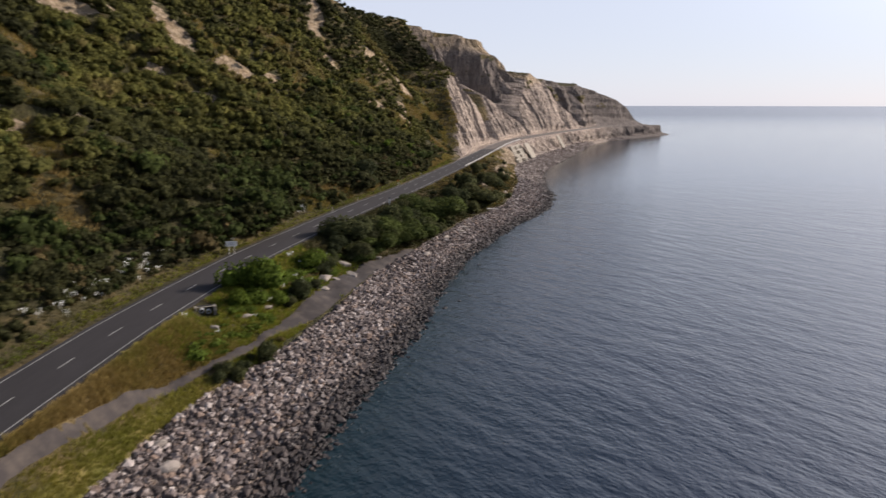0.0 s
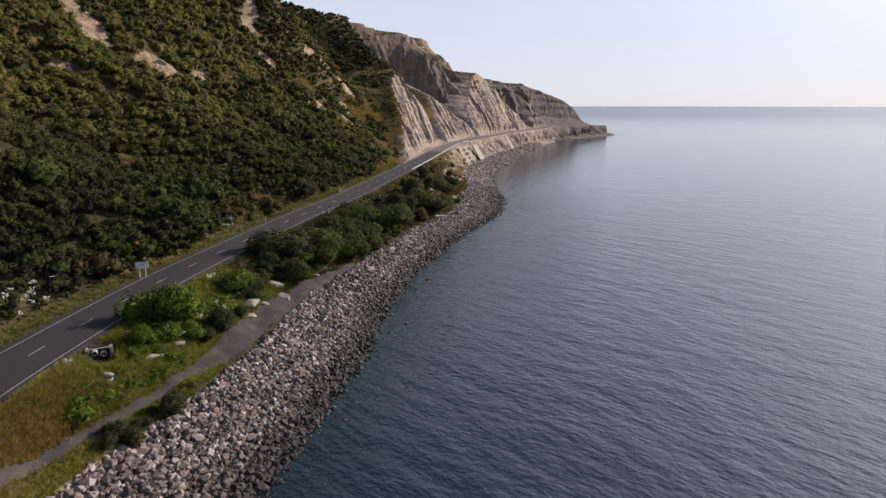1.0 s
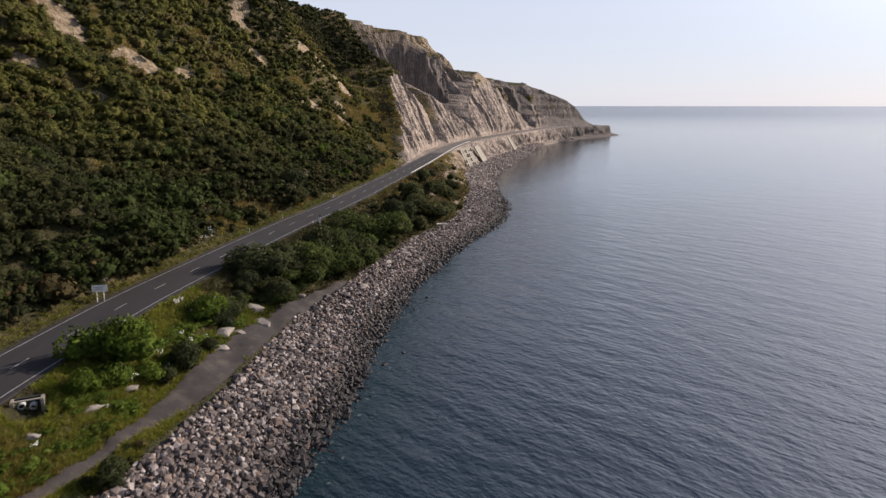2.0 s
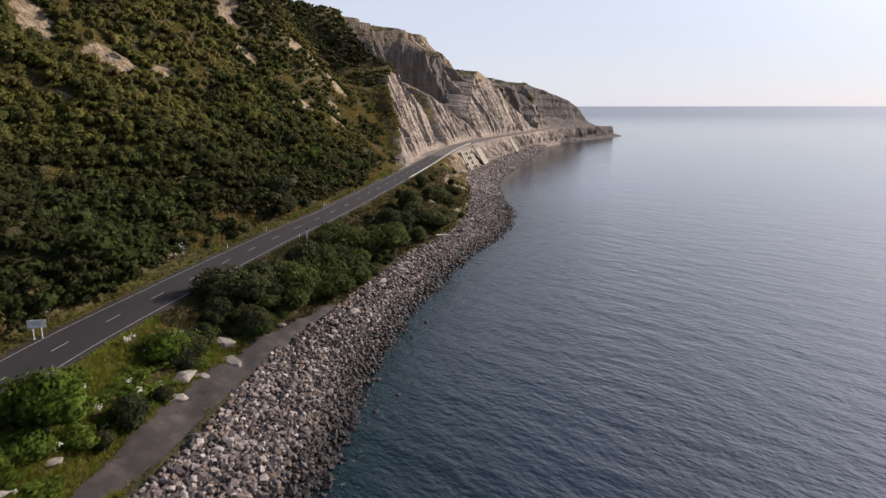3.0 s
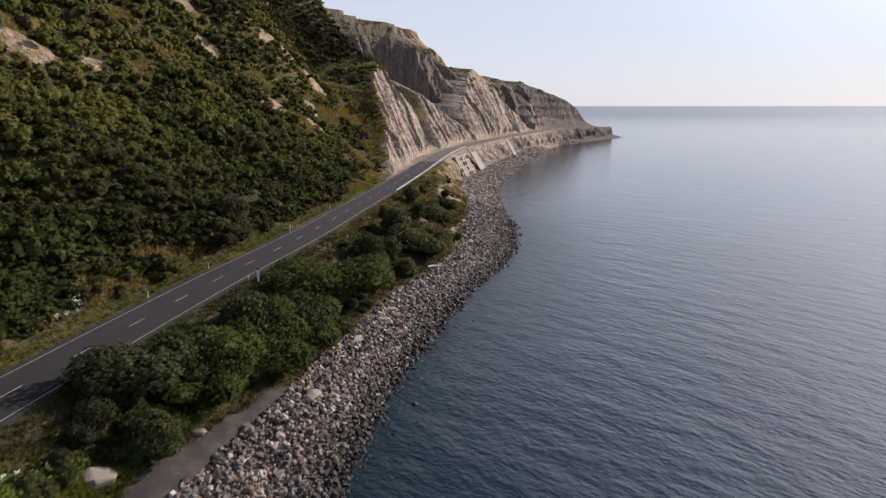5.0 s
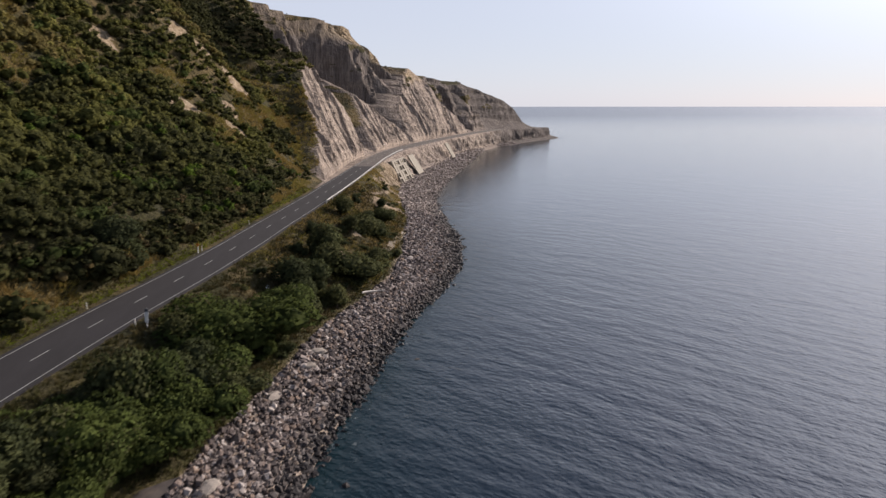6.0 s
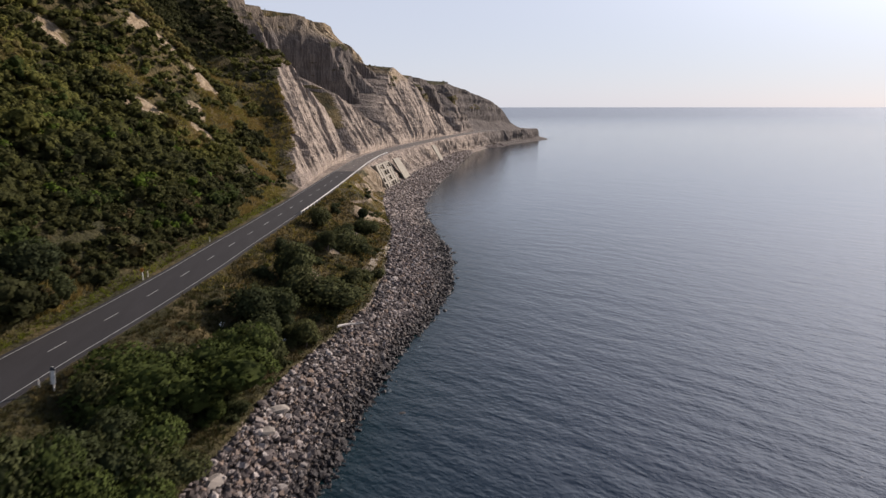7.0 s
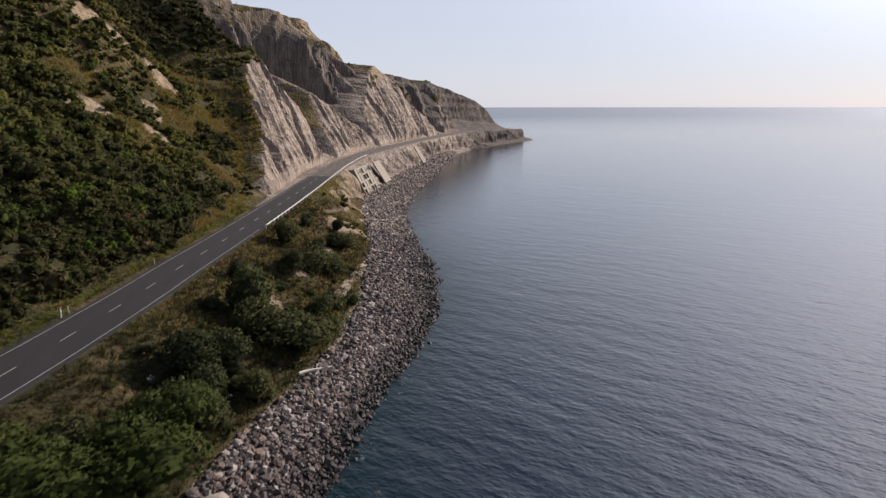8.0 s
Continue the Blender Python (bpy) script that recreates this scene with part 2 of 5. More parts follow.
def leaf_material(name, stops, translucent=0.25):
    m, nt, b = material(name)
    geo = nt.nodes.new("ShaderNodeNewGeometry")
    info = nt.nodes.new("ShaderNodeObjectInfo")
    tint = attribute(nt, "tint")                # joined plants carry a tint, single ones take their own number
    pick = maths(nt, "ADD", tint, maths(nt, "MULTIPLY", maths(nt, "LESS_THAN", tint, 0.001), info.outputs["Random"]))
    base = ramp(nt, pick, stops)
    leafy = ramp(nt, geo.outputs["Random Per Island"], [(0.0, (0.80, 0.80, 0.80)), (1.0, (1.20, 1.20, 1.16))])
    c = mixed(nt, 1.0, base, leafy, "MULTIPLY")
    mottle = ramp(nt, noise_tex(nt, 3.0, 5, 0.7), [(0.35, (0.62, 0.62, 0.62)), (0.65, (1.22, 1.22, 1.18))])
    c = mixed(nt, 1.0, c, mottle, "MULTIPLY")
    nt.links.new(c, b.inputs["Base Color"])
    bump(nt, b, noise_tex(nt, 5.0, 4, 0.7), 0.8, 0.3)
    b.inputs["Roughness"].default_value = 0.85
    b.inputs["Specular IOR Level"].default_value = 0.06
    t = nt.nodes.new("ShaderNodeBsdfTranslucent")
    nt.links.new(c, t.inputs[0])
    mx = nt.nodes.new("ShaderNodeMixShader")
    mx.inputs[0].default_value = translucent
    nt.links.new(b.outputs[0], mx.inputs[1])
    nt.links.new(t.outputs[0], mx.inputs[2])
    out = next(n for n in nt.nodes if n.type == "OUTPUT_MATERIAL")
    nt.links.new(mx.outputs[0], out.inputs[0])
    return m


def water_material():
    m, nt, b = material("sea_water")
    shallow = attribute(nt, "shallow")
    patch = noise_tex(nt, 0.05, 4)
    deep = ramp(nt, patch, [(0.3, (0.012, 0.018, 0.033)), (0.7, (0.017, 0.023, 0.040))])
    c = mixed(nt, shallow, deep, (0.003, 0.0125, 0.015))
    foam_n = noise_tex(nt, 1.1, 6, 0.7)
    foam = maths(nt, "MULTIPLY", ramp(nt, foam_n, [(0.60, (0, 0, 0)), (0.74, (0.55, 0.55, 0.55))]), attribute(nt, "foam"))
    nt.links.new(mixed(nt, foam, c, (0.55, 0.58, 0.58)), b.inputs["Base Color"])
    wind = maths(nt, "ADD", 0.09, maths(nt, "MULTIPLY", attribute(nt, "offshore"), 0.16))
    nt.links.new(wind, b.inputs["Roughness"])
    b.inputs["IOR"].default_value = 1.52
    nt.links.new(maths(nt, "SUBTRACT", 0.54, maths(nt, "MULTIPLY", shallow, 0.42)), b.inputs["Specular IOR Level"])

    def waves(scale, detail, rough, stretch, turn):
        c = nt.nodes.new("ShaderNodeTexCoord")
        spin, size = nt.nodes.new("ShaderNodeMapping"), nt.nodes.new("ShaderNodeMapping")
        spin.inputs["Rotation"].default_value = (0, 0, radians(turn))       # crests run along x afterwards
        size.inputs["Scale"].default_value = stretch
        nt.links.new(c.outputs["Object"], spin.inputs[0])
        nt.links.new(spin.outputs[0], size.inputs[0])
        n = node(nt, "ShaderNodeTexNoise", Scale=scale, Detail=detail, Roughness=rough)
        nt.links.new(size.outputs[0], n.inputs["Vector"])
        return n.outputs[0]

    ripple = attribute(nt, "ripple")
    h = None
    for scale, detail, rough, stretch, turn, tall in ((0.11, 2, 0.45, (0.30, 1.0, 1), 47, 0.32), (0.34, 3, 0.55, (0.50, 1.0, 1), 54, 0.40), (1.2, 3, 0.6, (0.7, 1.0, 1), 41, 0.15)):
        n = node(nt, "ShaderNodeBump", Distance=tall)
        nt.links.new(ripple, n.inputs["Strength"])
        nt.links.new(waves(scale, detail, rough, stretch, turn), n.inputs["Height"])
        if h is not None:
            nt.links.new(h, n.inputs["Normal"])
        h = n.outputs[0]
    nt.links.new(h, b.inputs["Normal"])
    return m


GROUND = ground_material()
ASPHALT = asphalt_material("worn_asphalt", (0.0185, 0.0170, 0.0187))
DUSTY = asphalt_material("dusty_asphalt", (0.085, 0.073, 0.066), (0.16, 0.135, 0.115))
GRAVEL = asphalt_material("old_sealed_track", (0.028, 0.023, 0.022), (0.068, 0.056, 0.047))
DIRT = asphalt_material("pale_dirt", (0.26, 0.22, 0.17))
MARKING = paint_material("road_marking_paint", (0.34, 0.34, 0.325))
WHITE = paint_material("weathered_white_paint", (0.72, 0.71, 0.68))
STONE = stone_material("angular_greywacke", [(0, (0.026, 0.021, 0.022)), (0.24, (0.062, 0.051, 0.051)), (0.52, (0.140, 0.115, 0.110)), (0.70, (0.20, 0.140, 0.105)), (0.76, (0.245, 0.206, 0.193)), (0.90, (0.33, 0.29, 0.27)), (1, (0.44, 0.395, 0.37))])
COBBLE = stone_material("brown_cobbles", [(0, (0.06, 0.048, 0.043)), (0.35, (0.17, 0.137, 0.120)), (0.75, (0.30, 0.248, 0.215)), (1, (0.50, 0.44, 0.39))], 1.9)
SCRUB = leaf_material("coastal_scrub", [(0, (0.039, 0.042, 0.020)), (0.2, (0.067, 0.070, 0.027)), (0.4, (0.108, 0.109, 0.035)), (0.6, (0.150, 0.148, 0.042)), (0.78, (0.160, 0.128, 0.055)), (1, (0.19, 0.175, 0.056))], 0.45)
DRY = leaf_material("dry_grass", [(0, (0.31, 0.225, 0.088)), (0.4, (0.25, 0.185, 0.060)), (0.7, (0.21, 0.19, 0.045)), (1, (0.36, 0.27, 0.115))], 0.3)
BROWN = leaf_material("brown_dry_grass", [(0, (0.090, 0.068, 0.032)), (0.4, (0.068, 0.058, 0.024)), (0.7, (0.050, 0.054, 0.019)), (1, (0.125, 0.092, 0.044))], 0.2)
STRAW = leaf_material("yellow_green_grass", [(0, (0.205, 0.205, 0.040)), (0.5, (0.275, 0.25, 0.055)), (1, (0.32, 0.245, 0.075))], 0.3)
BLOSSOM = paint_material("white_blossom", (0.78, 0.78, 0.70))
FRESH_LEAF = leaf_material("fresh_green_foliage", [(0, (0.078, 0.118, 0.020)), (0.5, (0.112, 0.158, 0.026)), (1, (0.090, 0.128, 0.021))], 0.45)
LUSH = leaf_material("bright_green_foliage", [(0, (0.110, 0.145, 0.017)), (0.4, (0.170, 0.198, 0.024)), (0.7, (0.225, 0.222, 0.038)), (1, (0.135, 0.165, 0.021))], 0.35)
DARK_LEAF = leaf_material("dark_green_foliage", [(0, (0.040, 0.049, 0.026)), (0.4, (0.062, 0.073, 0.034)), (0.75, (0.090, 0.096, 0.042)), (1, (0.056, 0.062, 0.031))], 0.44)
BARK = paint_material("grey_brown_bark", (0.12, 0.09, 0.065), 0.9)
DRIFTWOOD = paint_material("bleached_driftwood", (0.50, 0.46, 0.42), 0.8)
CONCRETE = paint_material("weathered_concrete", (0.23, 0.205, 0.165), 0.9)
PALE_STONE = stone_material("pale_limestone", [(0, (0.225, 0.20, 0.175)), (0.5, (0.28, 0.252, 0.222)), (1, (0.20, 0.18, 0.157))], 1.5)
GREEN_LEAF = leaf_material("mid_green_foliage", [(0, (0.050, 0.066, 0.022)), (0.5, (0.078, 0.101, 0.030)), (1, (0.062, 0.080, 0.025))], 0.46)
STEEL = paint_material("galvanised_steel", (0.42, 0.43, 0.44), 0.5)
BLUE_PRINT = paint_material("faded_blue_print", (0.16, 0.20, 0.34), 0.6)
DARK_PRINT = paint_material("dark_grey_panel", (0.06, 0.065, 0.075), 0.6)
ORANGE = paint_material("orange_reflector", (0.55, 0.20, 0.03), 0.5)
# near-black colour standing in for the shade in the culvert
OPENING_SHADE = paint_material("painted_opening_shade", (0.012, 0.012, 0.013), 0.9)
WATER = water_material()


# ---------------------------------------------------------------- mesh helpers
def big_mesh(name, verts, faces, mat, parent=None, smooth=False, normals=None, **attributes):
    """A mesh from numpy arrays; faces all with the same number of corners."""
    me = bpy.data.meshes.new(name)
    n, k = faces.shape
    me.vertices.add(len(verts))
    me.vertices.foreach_set("co", np.asarray(verts, np.float32).ravel())
    me.loops.add(n * k)
    me.loops.foreach_set("vertex_index", faces.astype(np.int32).ravel())
    me.polygons.add(n)
    me.polygons.foreach_set("loop_start", np.arange(0, n * k, k, dtype=np.int32))
    me.polygons.foreach_set("loop_total", np.full(n, k, np.int32))
    me.update(calc_edges=True)
    me.polygons.foreach_set("use_smooth", np.full(n, smooth))
    for key, values in attributes.items():
        a = me.attributes.new(key, "FLOAT", "POINT")
        a.data.foreach_set("value", np.asarray(values, np.float32).ravel())
    if normals is not None:
        me.normals_split_custom_set_from_vertices(np.asarray(normals, np.float32))
    me.materials.append(mat)
    ob = new(name, me)
    ob.parent = parent
    return ob


def grid_faces(rows, cols):
    i = np.arange(rows - 1)[:, None] * cols + np.arange(cols - 1)[None, :]
    i = i.ravel()
    return np.stack([i, i + 1, i + cols + 1, i + cols], 1)


def part(name, bm, mat, parent, label=""):
    me = bpy.data.meshes.new(name)
    bm.to_mesh(me)
    bm.free()
    me.materials.append(mat)
    ob = new(name, me)
    ob.parent = parent
    if label:
        tagged(ob, label)
    return ob


def box(bm, x0, y0, z0, x1, y1, z1, bevel=0.0):
    made = bmesh.ops.create_cube(bm, size=1.0)["verts"]
    for v in made:
        v.co = Vector((x0 + (v.co.x + 0.5) * (x1 - x0), y0 + (v.co.y + 0.5) * (y1 - y0), z0 + (v.co.z + 0.5) * (z1 - z0)))
    if bevel:
        edges = list({e for v in made for e in v.link_edges})
        bmesh.ops.bevel(bm, geom=edges, offset=bevel, segments=1, affect="EDGES")


# ---------------------------------------------------------------- ground
stations = np.concatenate([np.arange(-250, -20, 8.0), np.arange(-20, 30, 2.5), np.arange(30, 290, 0.9), np.arange(290, 470, 0.62), np.arange(470, 640, 0.85), np.arange(640, 800, 1.2)])
J = len(stations)
yy = stations[:, None]
HILL, TOP = 105, 16


def crest_z(y):
    """The ragged upper edge of the cliffs."""
    rugged = step(375, 405, y) * (1 - step(715, 745, y))
    return rim_z(y) + rugged * (0.0 - 3.5 * np.exp(-((y - 508) / 26) ** 2) - 5.0 * np.exp(-((y - 552) / 16) ** 2) + 8.0 * (fbm(y / 16, 0 * y, 65, 4) - 0.5))


# buttresses of the lower cliff: crest from its foot to its apex as (height over the road, y, setback from the toe),
# y of the far edge of its lit face at the foot and at the apex, steepness of the near and the far flank, fall of the top along y, fall behind the top
BUTTRESSES = (
    (((0, 308, 0.8), (6, 316, -2.5), (16, 337, -7), (24, 346, -10.8), (33, 357, -14.8), (42, 378, -18.8)), 398, 385, 2.2, 3.0, 0.75, 1.6),
    (((0, 342, 1.8), (10, 350, -3.0), (20, 356, -7.6), (28, 362, -11.2)), 362, 370, 2.4, 1.0, 0.6, 1.6),
    (((0, 374, 2.2), (10, 380, -2.6), (20, 384, -7.2), (29, 390, -11.8)), 399, 398, 2.4, 3.0, 0.9, 1.6),
    (((0, 424, 1.5), (12, 429, -6), (28, 446, -16)), 486, 456, 3.2, 3.0, 0.40, 2.1),
    (((0, 446, 2.6), (8, 454, -2.5), (16, 462, -8)), 470, 470, 2.4, 1.2, 0.4, 2.1),
    (((0, 468, 2.6), (6, 473, -1.6), (12, 478, -5.5)), 487, 484, 2.4, 3.0, 0.4, 2.1),
    (((0, 498, 1.5), (8, 499, -4), (21, 508, -12), (34, 536, -20), (49, 566, -28)), 586, 590, 3.2, 2.4, 0.55, 1.2),
    (((0, 518, 3.0), (10, 521, -3.0), (22, 528, -10.5)), 534, 536, 2.6, 1.0, 0.4, 1.2),
    (((0, 540, 3.2), (12, 545, -3.6), (32, 556, -16)), 560, 570, 2.6, 1.0, 0.4, 1.2),
    (((0, 566, 3.2), (16, 573, -6.2), (36, 584, -18)), 585, 590, 2.6, 2.6, 0.4, 1.2),
    (((0, 600, 0.9), (9, 599, -4.0), (21, 596, -9.5)), 622, 606, 3.0, 2.0, 0.5, 1.5),
    (((0, 636, 0.0), (12, 640, -5), (24, 648, -10)), 668, 662, 2.4, 1.8, 0.5, 1.5))
# fins of the upper wall: crest as (height over the road, y), reach before the wall, steepness of the near flank, length of the lit face
FINS = ((((40, 437), (70, 440)), 9, 1.9, 4), (((20, 480), (50, 474), (80, 470)), 5, 1.6, 3), (((22, 509), (30, 507), (53, 501), (80, 496)), 21, 1.5, 9), (((20, 529), (52, 524), (70, 521)), 14, 2.6, 6), (((26, 546), (49, 543), (60, 541)), 12, 2.6, 6),
        (((20, 566), (60, 573)), 16, 1.9, 9), (((26, 612), (42, 608), (60, 603)), 13, 2.2, 6), (((22, 635), (41, 629), (60, 624)), 12, 2.2, 7), (((20, 672), (42, 668), (60, 664)), 9, 1.6, 12))


def on_crest(crest, k, lift):
    return np.interp(lift, [c[0] for c in crest], [c[k] for c in crest])


def hillside(y, w):
    """Places of the slope above the road: w from 0 at its toe to 1 at its rim."""
    zt, zr, k = road_z(y), crest_z(y), slope_k(y)
    rise = np.maximum(zr - zt, 0.5)
    lift = rise * w
    edge = np.interp(lift, [p[0] for p in bare_from], [p[1] for p in bare_from])
    cliff = step(-4, 4, y - edge + 9 * (fbm(y / 9, lift / 9, 3, 3) - 0.5))       # bare cliffs farther along
    belly = 0.10 * np.sin(np.pi * w) * (1 - cliff)
    z = zt + rise * np.clip(w - belly * (1 - w), 0, 1)
    room = np.clip(rise / 50, 0.12, 1)
    grow = step(0.0, 0.09, w) * (1 - 0.7 * step(0.90, 1.0, w))
    warp = 5 * (fbm(y / 40, lift / 26, 5, 3) - 0.5) + 2.2 * (fbm(y / 9, lift / 6, 6, 3) - 0.5)
    # green slopes: soft gullies and ribs, and a deep hollow before the first buttress
    first = on_crest(BUTTRESSES[0][0], 1, lift)
    hollow = -14 * step(24, 42, lift) * step(326, 346, y) * (1 - step(-12, 3, y - first - 0.8 * np.maximum(0, lift - 42)))
    soft = (fbm((y + 0.25 * lift) / 34, lift / 90, 11, 4) - 0.5) * 24 + (ridged((y + 0.15 * lift) / 56, lift / 300, 14, 1) - 0.5) * 17 + (fbm(y / 9, lift / 9, 12, 3) - 0.5) * 3.0
    plain = -lift / k + hollow + grow * room * soft * (1 - 0.8 * step(300, 330, y))
    # cliffs: a steep fluted wall set back, scree before it, buttresses and fins standing out
    wall = -(recess(y) + 0.114 * rise) - lift / 3.5
    scree = -1.35 * lift - 6.0 * step(0, 5, lift) * room
    for crest, reach, near, length in FINS:
        d = y + 0.8 * warp - on_crest(crest, 1, lift)
        fin = np.where(d < 0, 1 + d * near / reach, 1 - 1.9 * np.maximum(0, d - length) / reach)
        wall = np.maximum(wall, -(recess(y) + 0.114 * rise) - lift / 3.5 + reach * np.clip(fin, 0, 1) * (1 - 0.45 * step(0.80, 0.95, w)))
    chute = ridged((y + 0.7 * warp) / 9, lift / 160, 37, 2) - 0.6
    wall = wall + 4.4 * chute * room * step(0.1, 0.4, w)
    far = step(384, 410, y)
    base = plain * (1 - far) + np.maximum(wall, scree) * far
    in_shade = far * (wall > scree)
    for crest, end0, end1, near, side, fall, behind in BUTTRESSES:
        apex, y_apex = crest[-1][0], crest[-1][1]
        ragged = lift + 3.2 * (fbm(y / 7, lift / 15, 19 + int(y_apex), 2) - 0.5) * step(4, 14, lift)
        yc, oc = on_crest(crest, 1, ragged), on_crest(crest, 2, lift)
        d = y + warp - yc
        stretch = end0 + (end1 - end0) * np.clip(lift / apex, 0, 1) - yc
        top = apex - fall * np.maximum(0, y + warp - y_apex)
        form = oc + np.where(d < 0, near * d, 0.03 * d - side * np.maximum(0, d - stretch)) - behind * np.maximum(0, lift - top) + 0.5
        # near flanks take the wall's dark tone: their shade put into the colour
        in_shade = np.where(form > base, far * step(0.5, 3.0, -d), in_shade)
        base = np.maximum(base, form)
    base = np.minimum(base, 1.2 + 0 * base)
    # gullies: each steps out towards the sea and then runs along the slope
    def steps(period, seed):
        q = (y + 1.3 * warp - 0.30 * lift + 1.6 * period * (fbm(y / (2.2 * period), lift / 20, seed, 3) - 0.5)) / period
        cell = np.floor(q)
        return (0.5 - (q - cell)) * (0.2 + 1.4 * hash2(cell, 0 * cell, seed)) * (0.5 + step(0.3, 0.6, fbm(y / 12, lift / 14, seed + 2, 2)))

    sharp = 1.25 * steps(9.5, 23) + 0.60 * steps(4.1, 25) + 0.30 * steps(1.9, 26) + (fbm(y / 5, lift / 16, 24, 4) - 0.5) * 0.9
    head = step(600, 650, y)
    shelf = lift / 7.5 + 0.35 * (fbm(y / 30, lift / 30, 9) - 0.5)
    ledge = head * (3.4 * (step(0.15, 0.85, shelf - np.floor(shelf)) - (shelf - np.floor(shelf))) + 5.0 * (fbm(y / 13, lift / 9, 15, 4) - 0.5) + 2.2 * (ridged(y / 7, lift / 40, 16, 2) - 0.6))
    x = toe_x(y) + base + grow * room * (sharp + ledge) * cliff
    return x, z, cliff, in_shade


w = np.linspace(0, 1, HILL)[None, :]
hx, hz, hcliff, hshade = hillside(yy, w)
ro = road_x(yy) + 5.1 * sec(yy)
xr, zr_, xs = rock_x(yy), rock_z(yy), shore_x(yy)
xr = np.maximum(xr, ro + 3.5)
xs = np.maximum(xs, xr + 4.0)
zroad = road_z(yy)
sea_cols = [(xs + 60, -7 + 0 * xs), (xs + 14, -2.4 + 0 * xs), (xs + 3, -0.9 + 0 * xs)]
for f in np.linspace(0, 1, 6):
    sea_cols.append((xs + (xr - xs) * f, -0.35 + (zr_ - 0.35) * f ** 0.9))
# spurs of the road bank: y, place between boulders (0) and road (1), its spread, height, near and far half length
BANK_RIDGES = ((239, 0.62, 0.20, 2.4, 1.8, 7), (228, 0.60, 0.13, 1.3, 1.4, 5), (254, 0.55, 0.25, 1.5, 2.5, 7), (283, 0.55, 0.30, 2.2, 2.6, 8), (305, 0.50, 0.33, 3.2, 2.6, 9), (332, 0.50, 0.35, 3.0, 3.0, 9))
for f in np.linspace(0.06, 1, 22):
    flat = step(0.0, 0.45, f) * 0.25 + step(0.35, 1.0, f) * 0.75
    bank = step(300, 345, yy)                     # farther on the road stands on a steep bank
    flat = flat * (1 - bank) + bank * (0.12 * f + 0.88 * step(0.25, 0.98, f))
    px = xr + (ro - xr) * f
    pz = zr_ + (zroad - 0.08 - zr_) * flat
    bumpy = (fbm(px / 6, yy / 6, 41, 4) - 0.5) * (2.4 + 2.6 * step(235, 290, yy)) * np.sin(np.pi * f) ** 0.7
    for ry_, rf, wf, tall, near, far_ in BANK_RIDGES:
        d = yy - ry_ + 1.5 * (fbm(yy / 4, 0 * yy + 5 * f, 46, 2) - 0.5)
        bumpy = bumpy + tall * np.exp(-(d / np.where(d < 0, near, far_)) ** 2) * np.exp(-((f - rf) / wf) ** 2) * np.sin(np.pi * f) ** 0.5
    bumpy = bumpy - 1.6 * np.exp(-(((px + 33.0) / 1.5) ** 2 + ((yy - 88.9) / 2.5) ** 2) ** 2)      # pit before the culvert
    px = px + bank * (ridged(yy / 8, pz / 20, 43, 3) - 0.6) * 10.0 * np.sin(np.pi * f)
    sea_cols.append((px, pz + bumpy * (1 - 0.5 * bank)))
for f in (0.5, -0.5, -1.0):
    px = road_x(yy) + 5.0 * sec(yy) * f
    sea_cols.append((px, zroad - 0.10 + 0 * px))
rx = hx[:, -1:]
top_cols = []
for i in range(1, TOP + 1):
    f = i / TOP
    reach = 420 * f ** 1.8
    px = rx - reach
    drop = np.clip((rim_z(yy) - 8) / 45, 0, 1)
    pz = crest_z(yy) + drop * ((1 + 6 * (1 - step(375, 405, yy))) * (1 - np.exp(-reach / 22)) + 0.06 * reach) + (fbm(px / 30, yy / 30, 61) - 0.5) * 5 * drop * step(0, 0.3, f)
    top_cols.append((px, pz))
GX = np.concatenate([np.broadcast_to(c[0], (J, 1)) for c in sea_cols] + [hx] + [np.broadcast_to(c[0], (J, 1)) for c in top_cols], 1)
GZ = np.concatenate([np.broadcast_to(c[1], (J, 1)) for c in sea_cols] + [hz] + [np.broadcast_to(c[1], (J, 1)) for c in top_cols], 1)
cap = np.interp(stations, [-300, 780, 784, 788, 791, 795, 800], [400, 400, 11.5, 9, 3, -1.5, -3])[:, None]
GZ = np.minimum(GZ, cap + 0.8 * (fbm(GX / 4, yy / 4, 63) - 0.5))
C = GX.shape[1]
GY = np.broadcast_to(yy, (J, C)).copy()
S = len(sea_cols)
h_lift = GZ - road_z(GY)
BARE = np.zeros((J, C))
OCHRE = np.zeros((J, C))
W2 = np.broadcast_to(w, (J, HILL))
ly, ll = GY[:, S:S + HILL], h_lift[:, S:S + HILL]
slips = 0 * ly
